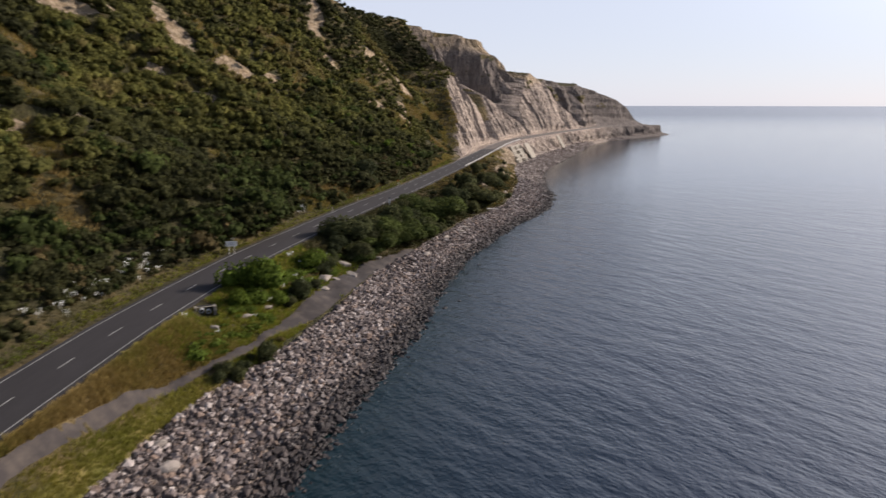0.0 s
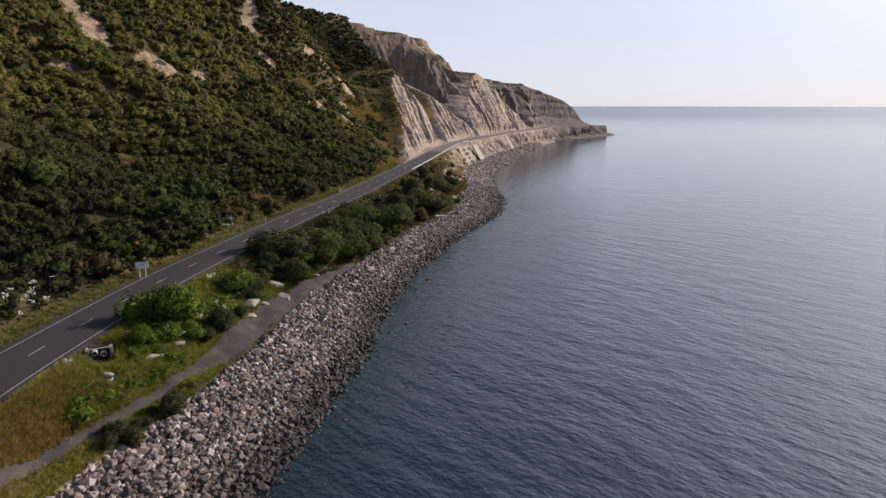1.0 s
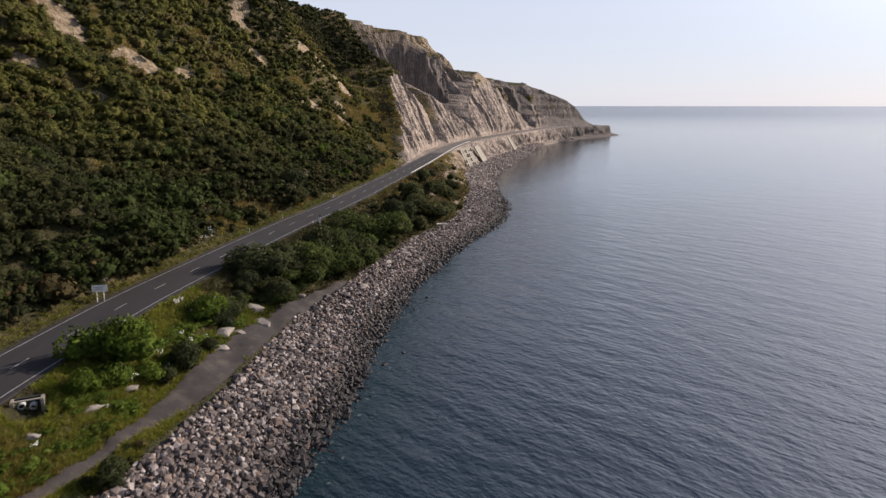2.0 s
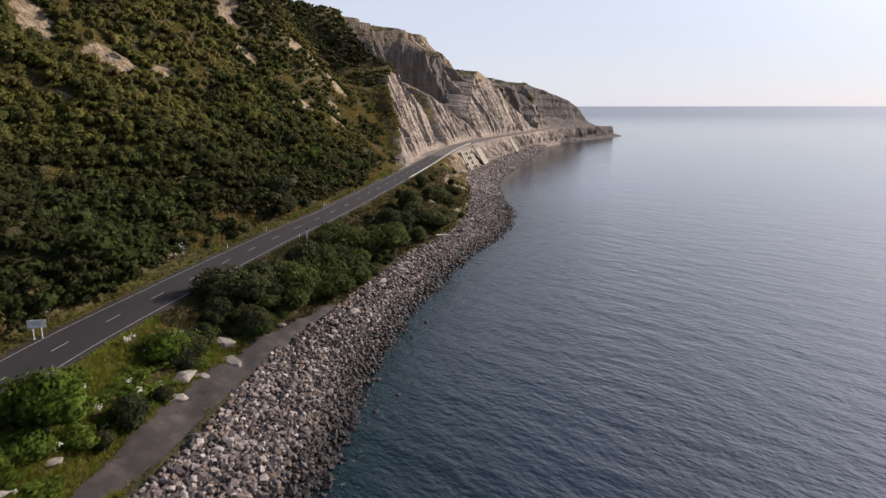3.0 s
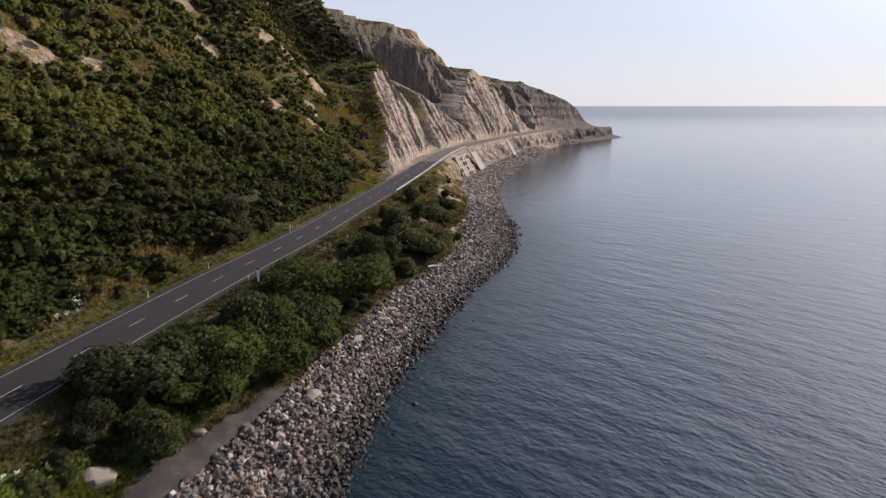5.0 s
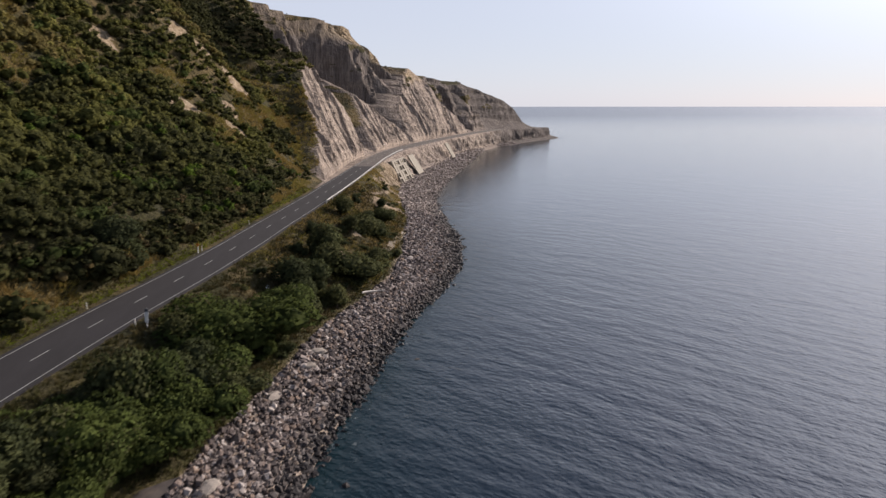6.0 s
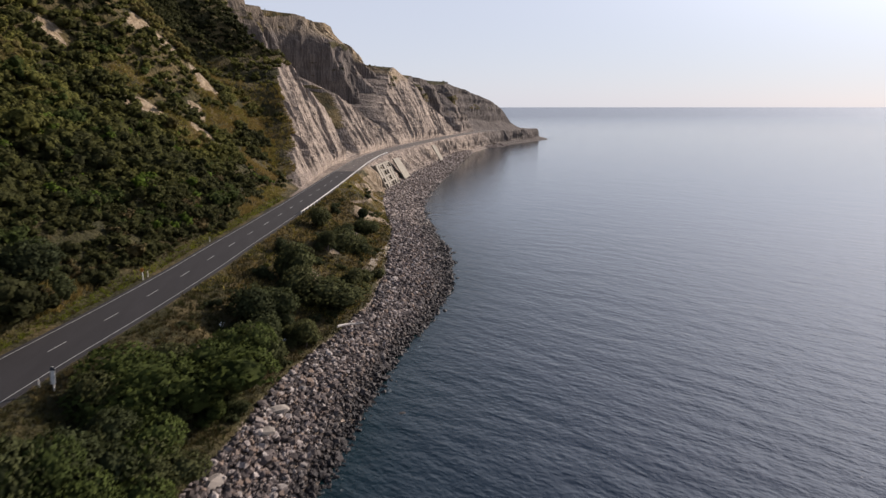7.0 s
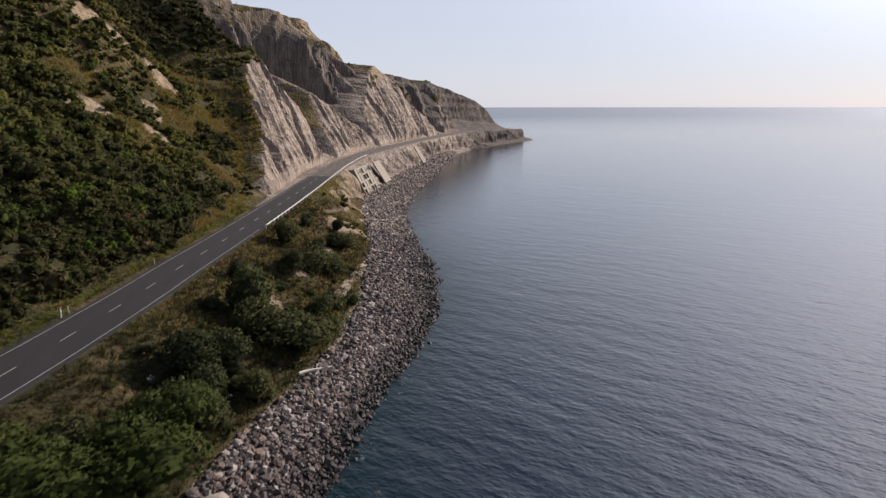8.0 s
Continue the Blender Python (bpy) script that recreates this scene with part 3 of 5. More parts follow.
#      y, height over the road, half length across, half height, lean
for sy, sl, ry, rl, lean in ((290, 24.3, 5.0, 4.2, 0.0), (212.5, 41.5, 4.2, 7.5, -1.1), (218.5, 51, 3.6, 6.5, -0.5), (199, 33.5, 2.6, 3.0, -2.4), (222, 38.3, 5.0, 2.0, 0), (225.5, 35.6, 3.4, 3.2, -0.6), (234.5, 33.6, 3.2, 2.6, -0.8), (183, 35, 1.8, 2.6, 0), (185, 28.5, 1.8, 1.4, 0), (137.5, 25, 1.5, 1.6, -1.4), (119, 23.6, 1.6, 1.8, -1.2), (321, 43, 4.0, 3.2, 0.3), (322, 29, 2.4, 3.4, -0.5),
                             (289, 42, 3.0, 3.0, 0), (301, 59, 3.5, 9, -0.8), (326, 31, 3, 5, -0.3), (318, 46, 6, 3.0, -0.4), (131, 26, 1.6, 2.6, -0.8), (119, 27, 2.0, 3.5, -0.7), (182, 51, 6.0, 3.5, 0), (309, 21, 2.4, 4, -0.4),
                             (338, 44, 2.5, 6, -0.5), (300, 17, 3, 3, 0), (196, 52, 6, 3, 0)):
    u = (ly - sy + lean * (ll - sl)) / ry
    v = (ll - sl) / rl
    slips = np.maximum(slips, 1 - step(0.55, 1.15, np.sqrt(u * u + v * v) + 2.0 * (fbm(ly / 4, ll / 3, 71, 4) - 0.5)))
tufts = step(0.60, 0.74, fbm(ly / 14, ll / 7, 73)) * 0.8
crown = step(0.95, 1.0, W2) * 0.5 * step(0.45, 0.6, fbm(ly / 9, ll / 9, 77))
run = np.abs(np.gradient(hx, axis=1)) + 1e-3
gentle = 1 - step(0.34, 0.50, np.gradient(hz, axis=1) / run)
gentle = (1 - step(484, 496, ly) * (1 - step(570, 580, ly))) * step(0.35, 0.65, gentle + 0.5 * (fbm(ly / 5, ll / 4, 72, 3) - 0.5)) * step(6, 12, ll)
hcliff = hcliff * (1 - 0.85 * gentle)
BARE[:, S:S + HILL] = np.clip(np.maximum(slips * 0.9, hcliff * (1 - np.maximum(tufts * step(0.30, 0.5, W2), crown))), 0, 1)
OCHRE[:, S:S + HILL] = np.clip(step(0.80, 0.88, W2 + 0.12 * (fbm(ly / 14, ll / 8, 75) - 0.5)) * hcliff * (0.35 + 0.65 * step(495, 520, ly)) * (1 - step(555, 600, ly)) + 0.95 * slips * (1 - hcliff), 0, 1)
DARK_ROCK_SHADE = np.zeros((J, C))
meadow = np.zeros((J, C))
#      dry grass between the bushes: y, height over the road, half length, half height
for sy, sl, ry, rl in ((117, 19, 5.0, 6.0), (127, 29.5, 6.0, 3.5), (108, 10, 5.0, 3.0), (165, 14, 4.0, 1.2), (222, 38, 6.0, 4.0), (228, 46, 3.0, 8.0), (213, 43, 4.0, 9.0), (298, 31, 6.0, 3.5), (313, 19, 5.0, 4.0),
                       (323, 28, 6.0, 4.0), (345, 31, 6.0, 5.0), (292, 17, 5.0, 4.0), (336, 14, 6.0, 5.0), (150, 40, 4.0, 6.0), (244, 33, 4.0, 4.0), (262, 45, 7.0, 4.0), (199, 2.8, 6.0, 2.2), (168, 2.0, 5.0, 1.4), (182, 2.8, 4.5, 1.9), (330, 22, 5.0, 4.0), (305, 8, 5.0, 4.0), (286, 1.0, 12.0, 1.4), (262, 0.8, 8.0, 1.0)):
    r = np.sqrt(((GY - sy - 0.6 * (h_lift - sl)) / ry) ** 2 + ((h_lift - sl) / rl) ** 2) + 2.4 * (fbm(GY / 5, h_lift / 4, 78, 4) - 0.5)
    meadow = np.maximum(meadow, 1 - step(0.7, 1.2, r))
rock_edge = np.interp(h_lift, [p[0] for p in bare_from], [p[1] for p in bare_from])
seam = step(-7, 0, GY - rock_edge + 16 * (fbm(GY / 8, h_lift / 5, 80, 3) - 0.5)) * (1 - step(38, 50, h_lift)) * (GY < rock_edge + 12)
meadow = np.maximum(meadow, seam * step(0.42, 0.54, fbm(GY / 5, h_lift / 4, 82, 3)))
meadow[:, :S] = 0
DRYNESS = 0.85 * step(245, 300, GY) * step(0.35, 0.55, fbm(GY / 16, h_lift / 12, 79)) + 0.85 * step(215, 250, GY) * (h_lift < -0.3)
DRYNESS[:, :S] = np.maximum(DRYNESS[:, :S], 1 - step(76, 84, GY[:, :S]) + 0.6 * step(160, 185, GY[:, :S]) * step(0.35, 0.5, fbm(GY[:, :S] / 9, GX[:, :S] / 6, 84)))
DRYNESS[:, S:S + 5] = np.maximum(DRYNESS[:, S:S + 5], 0.4 * step(0.4, 0.55, fbm(GY[:, S:S + 5] / 14, 0 * GY[:, S:S + 5], 85)))
DRYNESS = np.clip(np.maximum(DRYNESS, 0.7 * meadow), 0, 1)
DRYNESS[:, S:S + HILL] = np.maximum(DRYNESS[:, S:S + HILL], gentle * step(380, 410, ly))
DRYNESS[:, :11] *= 0.3
# recessed wall and near flanks: shade painted into the rock colour
DARK_ROCK_SHADE[:, S:S + HILL] = hcliff * hshade
FRESH = np.zeros((J, C))
FRESH[:, 7:S - 3] = (1 - step(-1.2, 0.2, track_line(GY[:, 7:S - 3]) + 1.2 - GX[:, 7:S - 3])) * (1 - step(68, 76, GY[:, 7:S - 3]))
# darker rock of the headland
DARK_ROCK_SHADE[:, 3:] = np.maximum(DARK_ROCK_SHADE[:, 3:], 1.15 * step(605, 690, GY[:, 3:]))
BARE[:, S + HILL:] = 0.12
BARE[:, :S - 3] = 0.2 + 0.65 * step(345, 368, GY[:, :S - 3])
by, bx = GY[:, 9:S - 3], GX[:, 9:S - 3]
for sx, sy, r in ((8.6, 226, 2.0), (5.5, 221, 1.6), (17, 262, 2.6), (22, 283, 3.0), (14, 250, 1.6), (24, 292, 2.5), (12.5, 240, 1.5)):
    hole = np.sqrt((bx - sx) ** 2 + ((by - sy) * 0.6) ** 2) / r + 1.6 * (fbm(by / 2.2, bx / 2.2, 47, 3) - 0.5)
    BARE[:, 9:S - 3] = np.maximum(BARE[:, 9:S - 3], 1 - step(0.6, 1.1, hole))
BARE[:, S - 3:S] = 0.9 * step(284, 300, GY[:, S - 3:S])
bluff = (0.9 * step(0.50, 0.60, fbm(by / 7, GZ[:, 9:S - 3] / 3.0, 49, 3)) * step(262, 300, by) * (1 - step(372, 380, by)) * (h_lift[:, 9:S - 3] < -1.5))
BARE[:, 9:S - 3] = np.maximum(BARE[:, 9:S - 3], bluff)
fall = -np.gradient(GZ[:, 9:S - 3], axis=0) / np.gradient(stations)[:, None]
BARE[:, 9:S - 3] = np.maximum(BARE[:, 9:S - 3], step(0.55, 0.85, fall + 0.3 * (fbm(by / 2.5, bx / 2.5, 48, 3) - 0.5)) * step(218, 226, by))
OCHRE[:, 9:S - 3] = 0.8 * (BARE[:, 9:S - 3] > 0.3) * (1 - step(362, 376, by))
BARE[:, :9] = 0.8
verts = np.stack([GX, GY, GZ], 2).reshape(-1, 3)
ground = big_mesh("ground", verts, grid_faces(J, C)[:, ::-1], GROUND, None, True, bare=BARE, ochre=OCHRE, dark_rock_shade=DARK_ROCK_SHADE, dry=DRYNESS, fresh=FRESH)
ground.data.polygons.foreach_set("use_smooth", (BARE[:-1, :-1] < 0.35).ravel())
tagged(ground, "steep coastal hillside and bare grey cliffs above a shore road", "hillside", kind="structure")


def ground_at(y, c):
    """The place on the ground at station y and column c (a float)."""
    j = np.clip(np.interp(y, stations, np.arange(J)), 0, J - 1.001)
    c = np.clip(c, 0, C - 1.001)
    j0, c0 = np.floor(j).astype(int), np.floor(c).astype(int)
    fj, fc = j - j0, c - c0
    out = []
    for g in (GX, GZ, BARE):
        out.append((g[j0, c0] * (1 - fc) + g[j0, c0 + 1] * fc) * (1 - fj) + (g[j0 + 1, c0] * (1 - fc) + g[j0 + 1, c0 + 1] * fc) * fj)
    return out


def ground_z(x, y):
    """The height of the seaward ground at a place."""
    j = int(np.clip(np.searchsorted(stations, y), 0, J - 1))
    return float(np.interp(-x, -GX[j, :S + HILL], GZ[j, :S + HILL]))


# ---------------------------------------------------------------- sea
def sea():
    ys = np.concatenate([np.linspace(-3000, -100, 12), np.arange(-60, 0, 10), np.arange(0, 480, 2.0), np.arange(480, 800, 5.0), np.array([820, 900, 1000, 1100, 1300, 1500, 1800, 2200, 3200, 4985])])
    us = np.concatenate([[-700, -20], np.arange(-8, 30, 1.0), [32, 36, 42, 50, 60, 80, 120, 160, 200, 280, 400, 560, 800, 1100, 1600, 3200, 4900]])
    Y = ys[:, None] + 0 * us[None, :]
    X = shore_x(np.clip(Y, -250, 800)) + us[None, :]
    d = us[None, :] + 3.0 * (fbm(Y / 9, us[None, :] / 9, 81) - 0.5) + 0 * Y
    shallow = np.clip(np.exp(-np.maximum(d, 0) / 14.0), 0, 1) * 0.4 + 0.6 * np.exp(-np.maximum(d, 0) / 45.0)
    away = np.maximum(d, 0.8 * np.abs(Y) - 60)
    foam = (1 - step(0.5, 4.0, np.abs(d - 0.8))) * (0.2 + 0.8 * step(0.4, 0.7, fbm(Y / 14, 0 * Y, 83)))
    ob = big_mesh("water", np.stack([X, Y, 0 * X], 2).reshape(-1, 3), grid_faces(len(ys), len(us))[:, ::-1], WATER, None, True, shallow=shallow, foam=foam, offshore=step(500, 1500, away), ripple=1.0 - 0.70 * step(50, 220, away) + 0.28 * step(450, 1500, away))
    tagged(ob, "calm grey-blue sea rippled by small waves", "sea", kind="structure")
    return ob


sea()


# ---------------------------------------------------------------- road
def strip(name, y0, y1, a, b, lift, mat, parent, dy=2.0, thick=0.0, centre=road_x, height=road_z):
    """A band along a line of the plan, from offset a to b (plus: seaward)."""
    n = max(2, int(round((y1 - y0) / dy)) + 1)
    ys = np.linspace(y0, y1, n)
    s = (centre(ys + 1.5) - centre(ys - 1.5)) / 3
    q = np.sqrt(1 + s * s)
    nx, ny = 1 / q, -s / q
    vs = []
    for off in (a, b):
        vs.append(np.stack([centre(ys) + nx * off, ys + ny * off, height(ys) + lift - 0.012 * abs(off)], 1))
    v = np.stack(vs, 1).reshape(-1, 3)
    i = np.arange(n - 1) * 2
    f = np.stack([i, i + 1, i + 3, i + 2], 1)
    if thick:
        low = v.copy()
        low[:, 2] -= thick
        m = len(v)
        v = np.concatenate([v, low])
        f = np.concatenate([f, np.stack([i, i + 2, i + 2 + m, i + m], 1), np.stack([i + 3, i + 1, i + 1 + m, i + 3 + m], 1)])
    return big_mesh(name, v, f, mat, parent)


road = tagged(new("road"), "two-lane asphalt coast road with white markings", "road", kind="structure")
strip("asphalt", -240, 350, -4.35, 4.35, 0.06, ASPHALT, road, 2.0, 0.25)
tagged(strip("dusty_asphalt", 350, 700, -4.35, 4.35, 0.06, DUSTY, road, 2.0, 0.25), "asphalt pale with dust from the cliffs")
strip("edge_line", -240, 640, -3.70, -3.60, 0.072, MARKING, road)
strip("edge_line", -240, 640, 3.60, 3.70, 0.072, MARKING, road)
dash_y = 98.3
for k in range(0, 40):
    y0 = dash_y
    y1 = y0 + 3.0 / float(sec(y0))
    strip("lane_dash", y0 - 1.5, y1 - 1.5, -0.06, 0.06, 0.074, MARKING, road, 1.5)
    dash_y += 10.0 / float(sec(dash_y))
dash_y = 98.3
for k in range(8):
    dash_y -= 10.0 / float(sec(dash_y))
    strip("lane_dash", dash_y - 1.5, dash_y + 1.5, -0.06, 0.06, 0.074, MARKING, road, 1.5)

track_x = track_line


def worn_track(name, centre, y0, y1, half, mat, label):
    """An old track with ragged edges, laid over the ground."""
    ys = np.arange(y0, y1, 0.6)
    rows = []
    for y in ys:
        s = float(centre(y + 1) - centre(y - 1)) / 2
        q = math.sqrt(1 + s * s)
        fade = min(1, (y - y0) / 4 + 0.15, (y1 - y) / 4 + 0.15) * (1 + 2.8 * float(step(86, 104, y)) * float(centre is track_x))
        for off in np.linspace(-1, 1, 7):
            o = off * half * fade * (1 + 0.3 * (float(fbm(y / 2.5, 3 + off, 45, 3)) - 0.5))
            x, yo = float(centre(y)) + o / q, y - o * s / q
            rows.append((x, yo, ground_z(x, yo) + 0.09 - 0.07 * off * off))
    ob = big_mesh(name, np.array(rows), grid_faces(len(ys), 7), mat, None, True)
    return tagged(ob, label, "track", kind="structure")


worn_track("track", track_x, 22, 150, 0.55, GRAVEL, "narrow worn grey sealed track beside the boulders")
dirt_x = along([0, 232, 240, 250, 258, 264, 500], [0, 17.2, 19.6, 22.6, 24.6, 25.8, 60], 1.5)
worn_track("footpath", dirt_x, 233, 264, 0.9, DIRT, "pale dirt footpath above the boulders")


# ---------------------------------------------------------------- rocks of the shore
def rock_shape(seed):
    """A broken, blunt stone about one metre across."""
    rng = np.random.default_rng(seed)
    bm = bmesh.new()
    for k in range(10):
        h = 1 - 2 * (k + 0.5) / 10
        q = k * 2.399963
        r = math.sqrt(1 - h * h)
        p = np.array([r * math.cos(q), r * math.sin(q), h]) * rng.uniform(0.72, 1.05) + rng.normal(0, 0.10, 3)
        p = p / max(1.0, np.max(np.abs(p)) / 0.85)
        bm.verts.new(Vector(p * np.array([0.58, 0.48, 0.42])))
    bmesh.ops.convex_hull(bm, input=bm.verts)
    bmesh.ops.delete(bm, geom=[v for v in bm.verts if not v.link_faces], context="VERTS")
    bmesh.ops.recalc_face_normals(bm, faces=bm.faces)
    return bm


ROCKS = []
for s in range(16):
    bm = rock_shape(100 + s)
    bm.verts.index_update()
    ROCKS.append((np.array([v.co for v in bm.verts]), np.array([[v.index for v in f.verts] for f in bm.faces])))
    bm.free()


def rotations(rng, n, tilt=1.0):
    """Random turns as n 3 x 3 matrices."""
    a = rng.uniform(0, 2 * np.pi, n)
    b = rng.normal(0, 0.5, n) * tilt
    c = rng.normal(0, 0.5, n) * tilt
    z, o = np.zeros(n), np.ones(n)
    rz = np.stack([np.cos(a), -np.sin(a), z, np.sin(a), np.cos(a), z, z, z, o], 1).reshape(n, 3, 3)
    ry = np.stack([np.cos(b), z, np.sin(b), z, o, z, -np.sin(b), z, np.cos(b)], 1).reshape(n, 3, 3)
    rx_ = np.stack([o, z, z, z, np.cos(c), -np.sin(c), z, np.sin(c), np.cos(c)], 1).reshape(n, 3, 3)
    return rz @ ry @ rx_


def scatter(name, shapes, places, sizes, turns, mat, rng, parent=None, smooth=False, **per):
    """Many copies of the given shapes joined into one mesh; per: a number for each copy, given to its points."""
    pick = rng.integers(0, len(shapes), len(places))
    V, F, N, A, base = [], [], [], {k: [] for k in per}, 0
    for s, shape in enumerate(shapes):
        idx = np.nonzero(pick == s)[0]
        if not len(idx):
            continue
        v, f = shape[0], shape[1]
        sz = sizes[idx]
        sz = sz[:, None, None] if sz.ndim == 1 else sz[:, None, :]
        p = np.einsum("nij,nkj->nki", turns[idx], v[None] * sz) + places[idx][:, None, :]
        V.append(p.reshape(-1, 3))
        F.append((f[None] + (np.arange(len(idx)) * len(v))[:, None, None] + base).reshape(-1, f.shape[1]))
        if len(shape) > 2:
            N.append(np.einsum("nij,kj->nki", turns[idx], shape[2]).reshape(-1, 3))
        for k, values in per.items():
            A[k].append(np.repeat(np.asarray(values)[idx], len(v)))
        base += len(idx) * len(v)
    return big_mesh(name, np.concatenate(V), np.concatenate(F), mat, parent, smooth, np.concatenate(N) if N else None, **{k: np.concatenate(v) for k, v in A.items()})


def shore_places(rng, n, y0, y1):
    y = rng.uniform(y0, y1, n)
    f = rng.uniform(-0.10, 1.04, n)
    edge = 1.8 * (fbm(y / 7, 0 * y, 91) - 0.5)
    x = shore_x(y) + edge + (np.maximum(rock_x(y), road_x(y) + 8) - shore_x(y)) * f
    z = np.where(f < 0, -0.3 + 4 * f, -0.35 + (rock_z(y) - 0.1) * np.clip(f, 0, 1) ** 0.9)
    return np.stack([x, y, z], 1), f


rng = np.random.default_rng(7)
revetment = tagged(new("rock_shore"), "bank of broken grey boulders along the water", "boulders", kind="structure")
for y0, y1, n, big in ((-70, 5, 4000, 0.85), (5, 45, 4500, 0.62), (45, 130, 15500, 0.54), (130, 300, 21500, 0.51), (300, 480, 9500, 0.70), (480, 680, 4200, 1.0)):
    p, f = shore_places(rng, n, y0, y1)
    size = np.clip(rng.lognormal(-0.05, 0.52, n), 0.35, 2.3) * big
    p[:, 2] += rng.uniform(0, 0.32, n)
    wet = np.clip(1.5 - (p[:, 2] + 0.2 * size) / 1.5, 0, 1) * (1 - 0.85 * step(290, 340, p[:, 1]))
    ob = scatter("boulders", ROCKS, p, size, rotations(rng, n, 0.8), STONE if y0 < 300 else COBBLE, rng, revetment, False, wet=wet)
    tagged(ob, kind="stuff")
n = 150
p, f = shore_places(rng, n, 60, 300)
p[:, 0] = shore_x(p[:, 1]) + rng.gamma(1.2, 0.8, n) - 0.4
p[:, 2] = rng.uniform(-0.40, -0.05, n)
ob = scatter("shallow_boulders", ROCKS, p, rng.uniform(0.6, 1.3, n), rotations(rng, n, 0.8), STONE, rng, revetment, False, wet=np.ones(n))
tagged(ob, kind="stuff")
n = 260
p, f = shore_places(rng, n, 50, 300)
p[:, 2] += 0.30
size = rng.uniform(1.0, 1.7, n)
ob = scatter("large_boulders", ROCKS, p, np.stack([size, size, 0.7 * size], 1), rotations(rng, n, 0.5), STONE, rng, revetment, False, wet=np.clip(1.1 - p[:, 2] / 1.9, 0, 1))
tagged(ob, kind="stuff")
# the stones of the stretch that the camera passes nearest, one by one
stones = []
for k, (v, f) in enumerate(ROCKS):
    me = bpy.data.meshes.new("stone")
    me.from_pydata([tuple(q) for q in v], [], [tuple(int(i) for i in t) for t in f])
    me.materials.append(STONE)
    stones.append(me)
p, f = shore_places(rng, 900, 78, 130)
p = p[f > 0.38][:300]
turns = rotations(rng, 300)
for k in range(300):
    ob = new("stone", stones[k % len(stones)])
    ob.parent = revetment
    size = float(np.clip(rng.lognormal(-0.3, 0.3), 0.5, 1.3))
    ob.matrix_basis = Matrix.Translation((p[k, 0], p[k, 1], p[k, 2] + 0.1 * size + 0.25)) @ Matrix(turns[k].tolist()).to_4x4() @ Matrix.Scale(size, 4)


# ---------------------------------------------------------------- scrub
def outward(tri, d):
    """The corners of a leaf, in the order that turns its face along d."""
    return tri if np.dot(np.cross(tri[1] - tri[0], tri[2] - tri[0]), d) > 0 else tri[::-1]


def bush_shape(seed, leaves=120, puffs=6, flat=0.85, leaf=0.11, spread=0.42, pairs=False, core=0.82, fine=1, heart=0.0):
    """A rounded shrub about two metres across: lumpy masses with leaf tufts all over them."""
    rng = np.random.default_rng(seed)
    cent = np.stack([rng.normal(0, spread, puffs), rng.normal(0, spread, puffs), rng.uniform(0.25, 0.75, puffs)], 1)
    cent[0] = (0, 0, 0.55)
    rad = rng.uniform(0.28, 0.50, puffs)
    rad[0] = max(rad[0], heart)
    V, F, N = [], [], []
    k = 0
    for _ in range(leaves):
        i = rng.choice(puffs, p=rad ** 2 / np.sum(rad ** 2))
        d = rng.normal(size=3)
        d[2] = abs(d[2]) * 0.9 - 0.15
        d /= np.linalg.norm(d)
        p = cent[i] + d * rad[i] * rng.uniform(0.88, 1.12)
        p[2] *= flat
        t = np.cross(d, rng.normal(size=3))
        t /= np.linalg.norm(t)
        u = np.cross(d, t) + d * rng.uniform(-0.2, 0.6)
        s = leaf * rng.uniform(0.6, 1.4)
        leaf_ = [p - t * s - u * s * 0.5, p + t * s - u * s * 0.5, p + u * s + d * 0.03]
        V += outward(leaf_, d)
        soft = d * np.array([1, 1, flat]) + 0.35 * rng.normal(size=3)
        N += [soft] * (6 if pairs else 3)
        F.append((k, k + 1, k + 2))
        k += 3
        if pairs:
            V += outward([p + t * s * 0.4 + u * s, p - t * s * 1.2, p - u * s * 1.1 + d * 0.05], d)
            F.append((k, k + 1, k + 2))
            k += 3
    for i in range(puffs):
        bm = bmesh.new()
        bmesh.ops.create_icosphere(bm, subdivisions=fine, radius=rad[i] * core)
        bm.verts.index_update()
        for v in bm.verts:
            q = np.array(v.co) * rng.uniform(0.72, 1.12) + cent[i]
            V.append(q * np.array([1, 1, flat]))
            N.append(np.array(v.co) / rad[i] + 0.45 * rng.normal(size=3))
        F += [tuple(v.index + k for v in f.verts) for f in bm.faces]
        k += len(bm.verts)
        bm.free()
    N = np.array(N)
    return np.array(V), np.array(F), N / np.linalg.norm(N, axis=1)[:, None]


def meadow_at(y, c):
    j = np.clip(np.round(np.interp(y, stations, np.arange(J))), 0, J - 1).astype(int)
    return meadow[j, np.clip(np.round(c), 0, C - 1).astype(int)]


NEAR_BUSHES = [bush_shape(200 + s, 190, 7, 0.9, 0.080, 0.46, core=0.88) for s in range(8)]
TINY_BUSHES = [bush_shape(260 + s, 44, 2, 0.8, 0.12, core=0.9) for s in range(6)]
FAR_BUSHES = [bush_shape(230 + s, 56, 4, 0.9, 0.13, core=0.95) for s in range(8)]


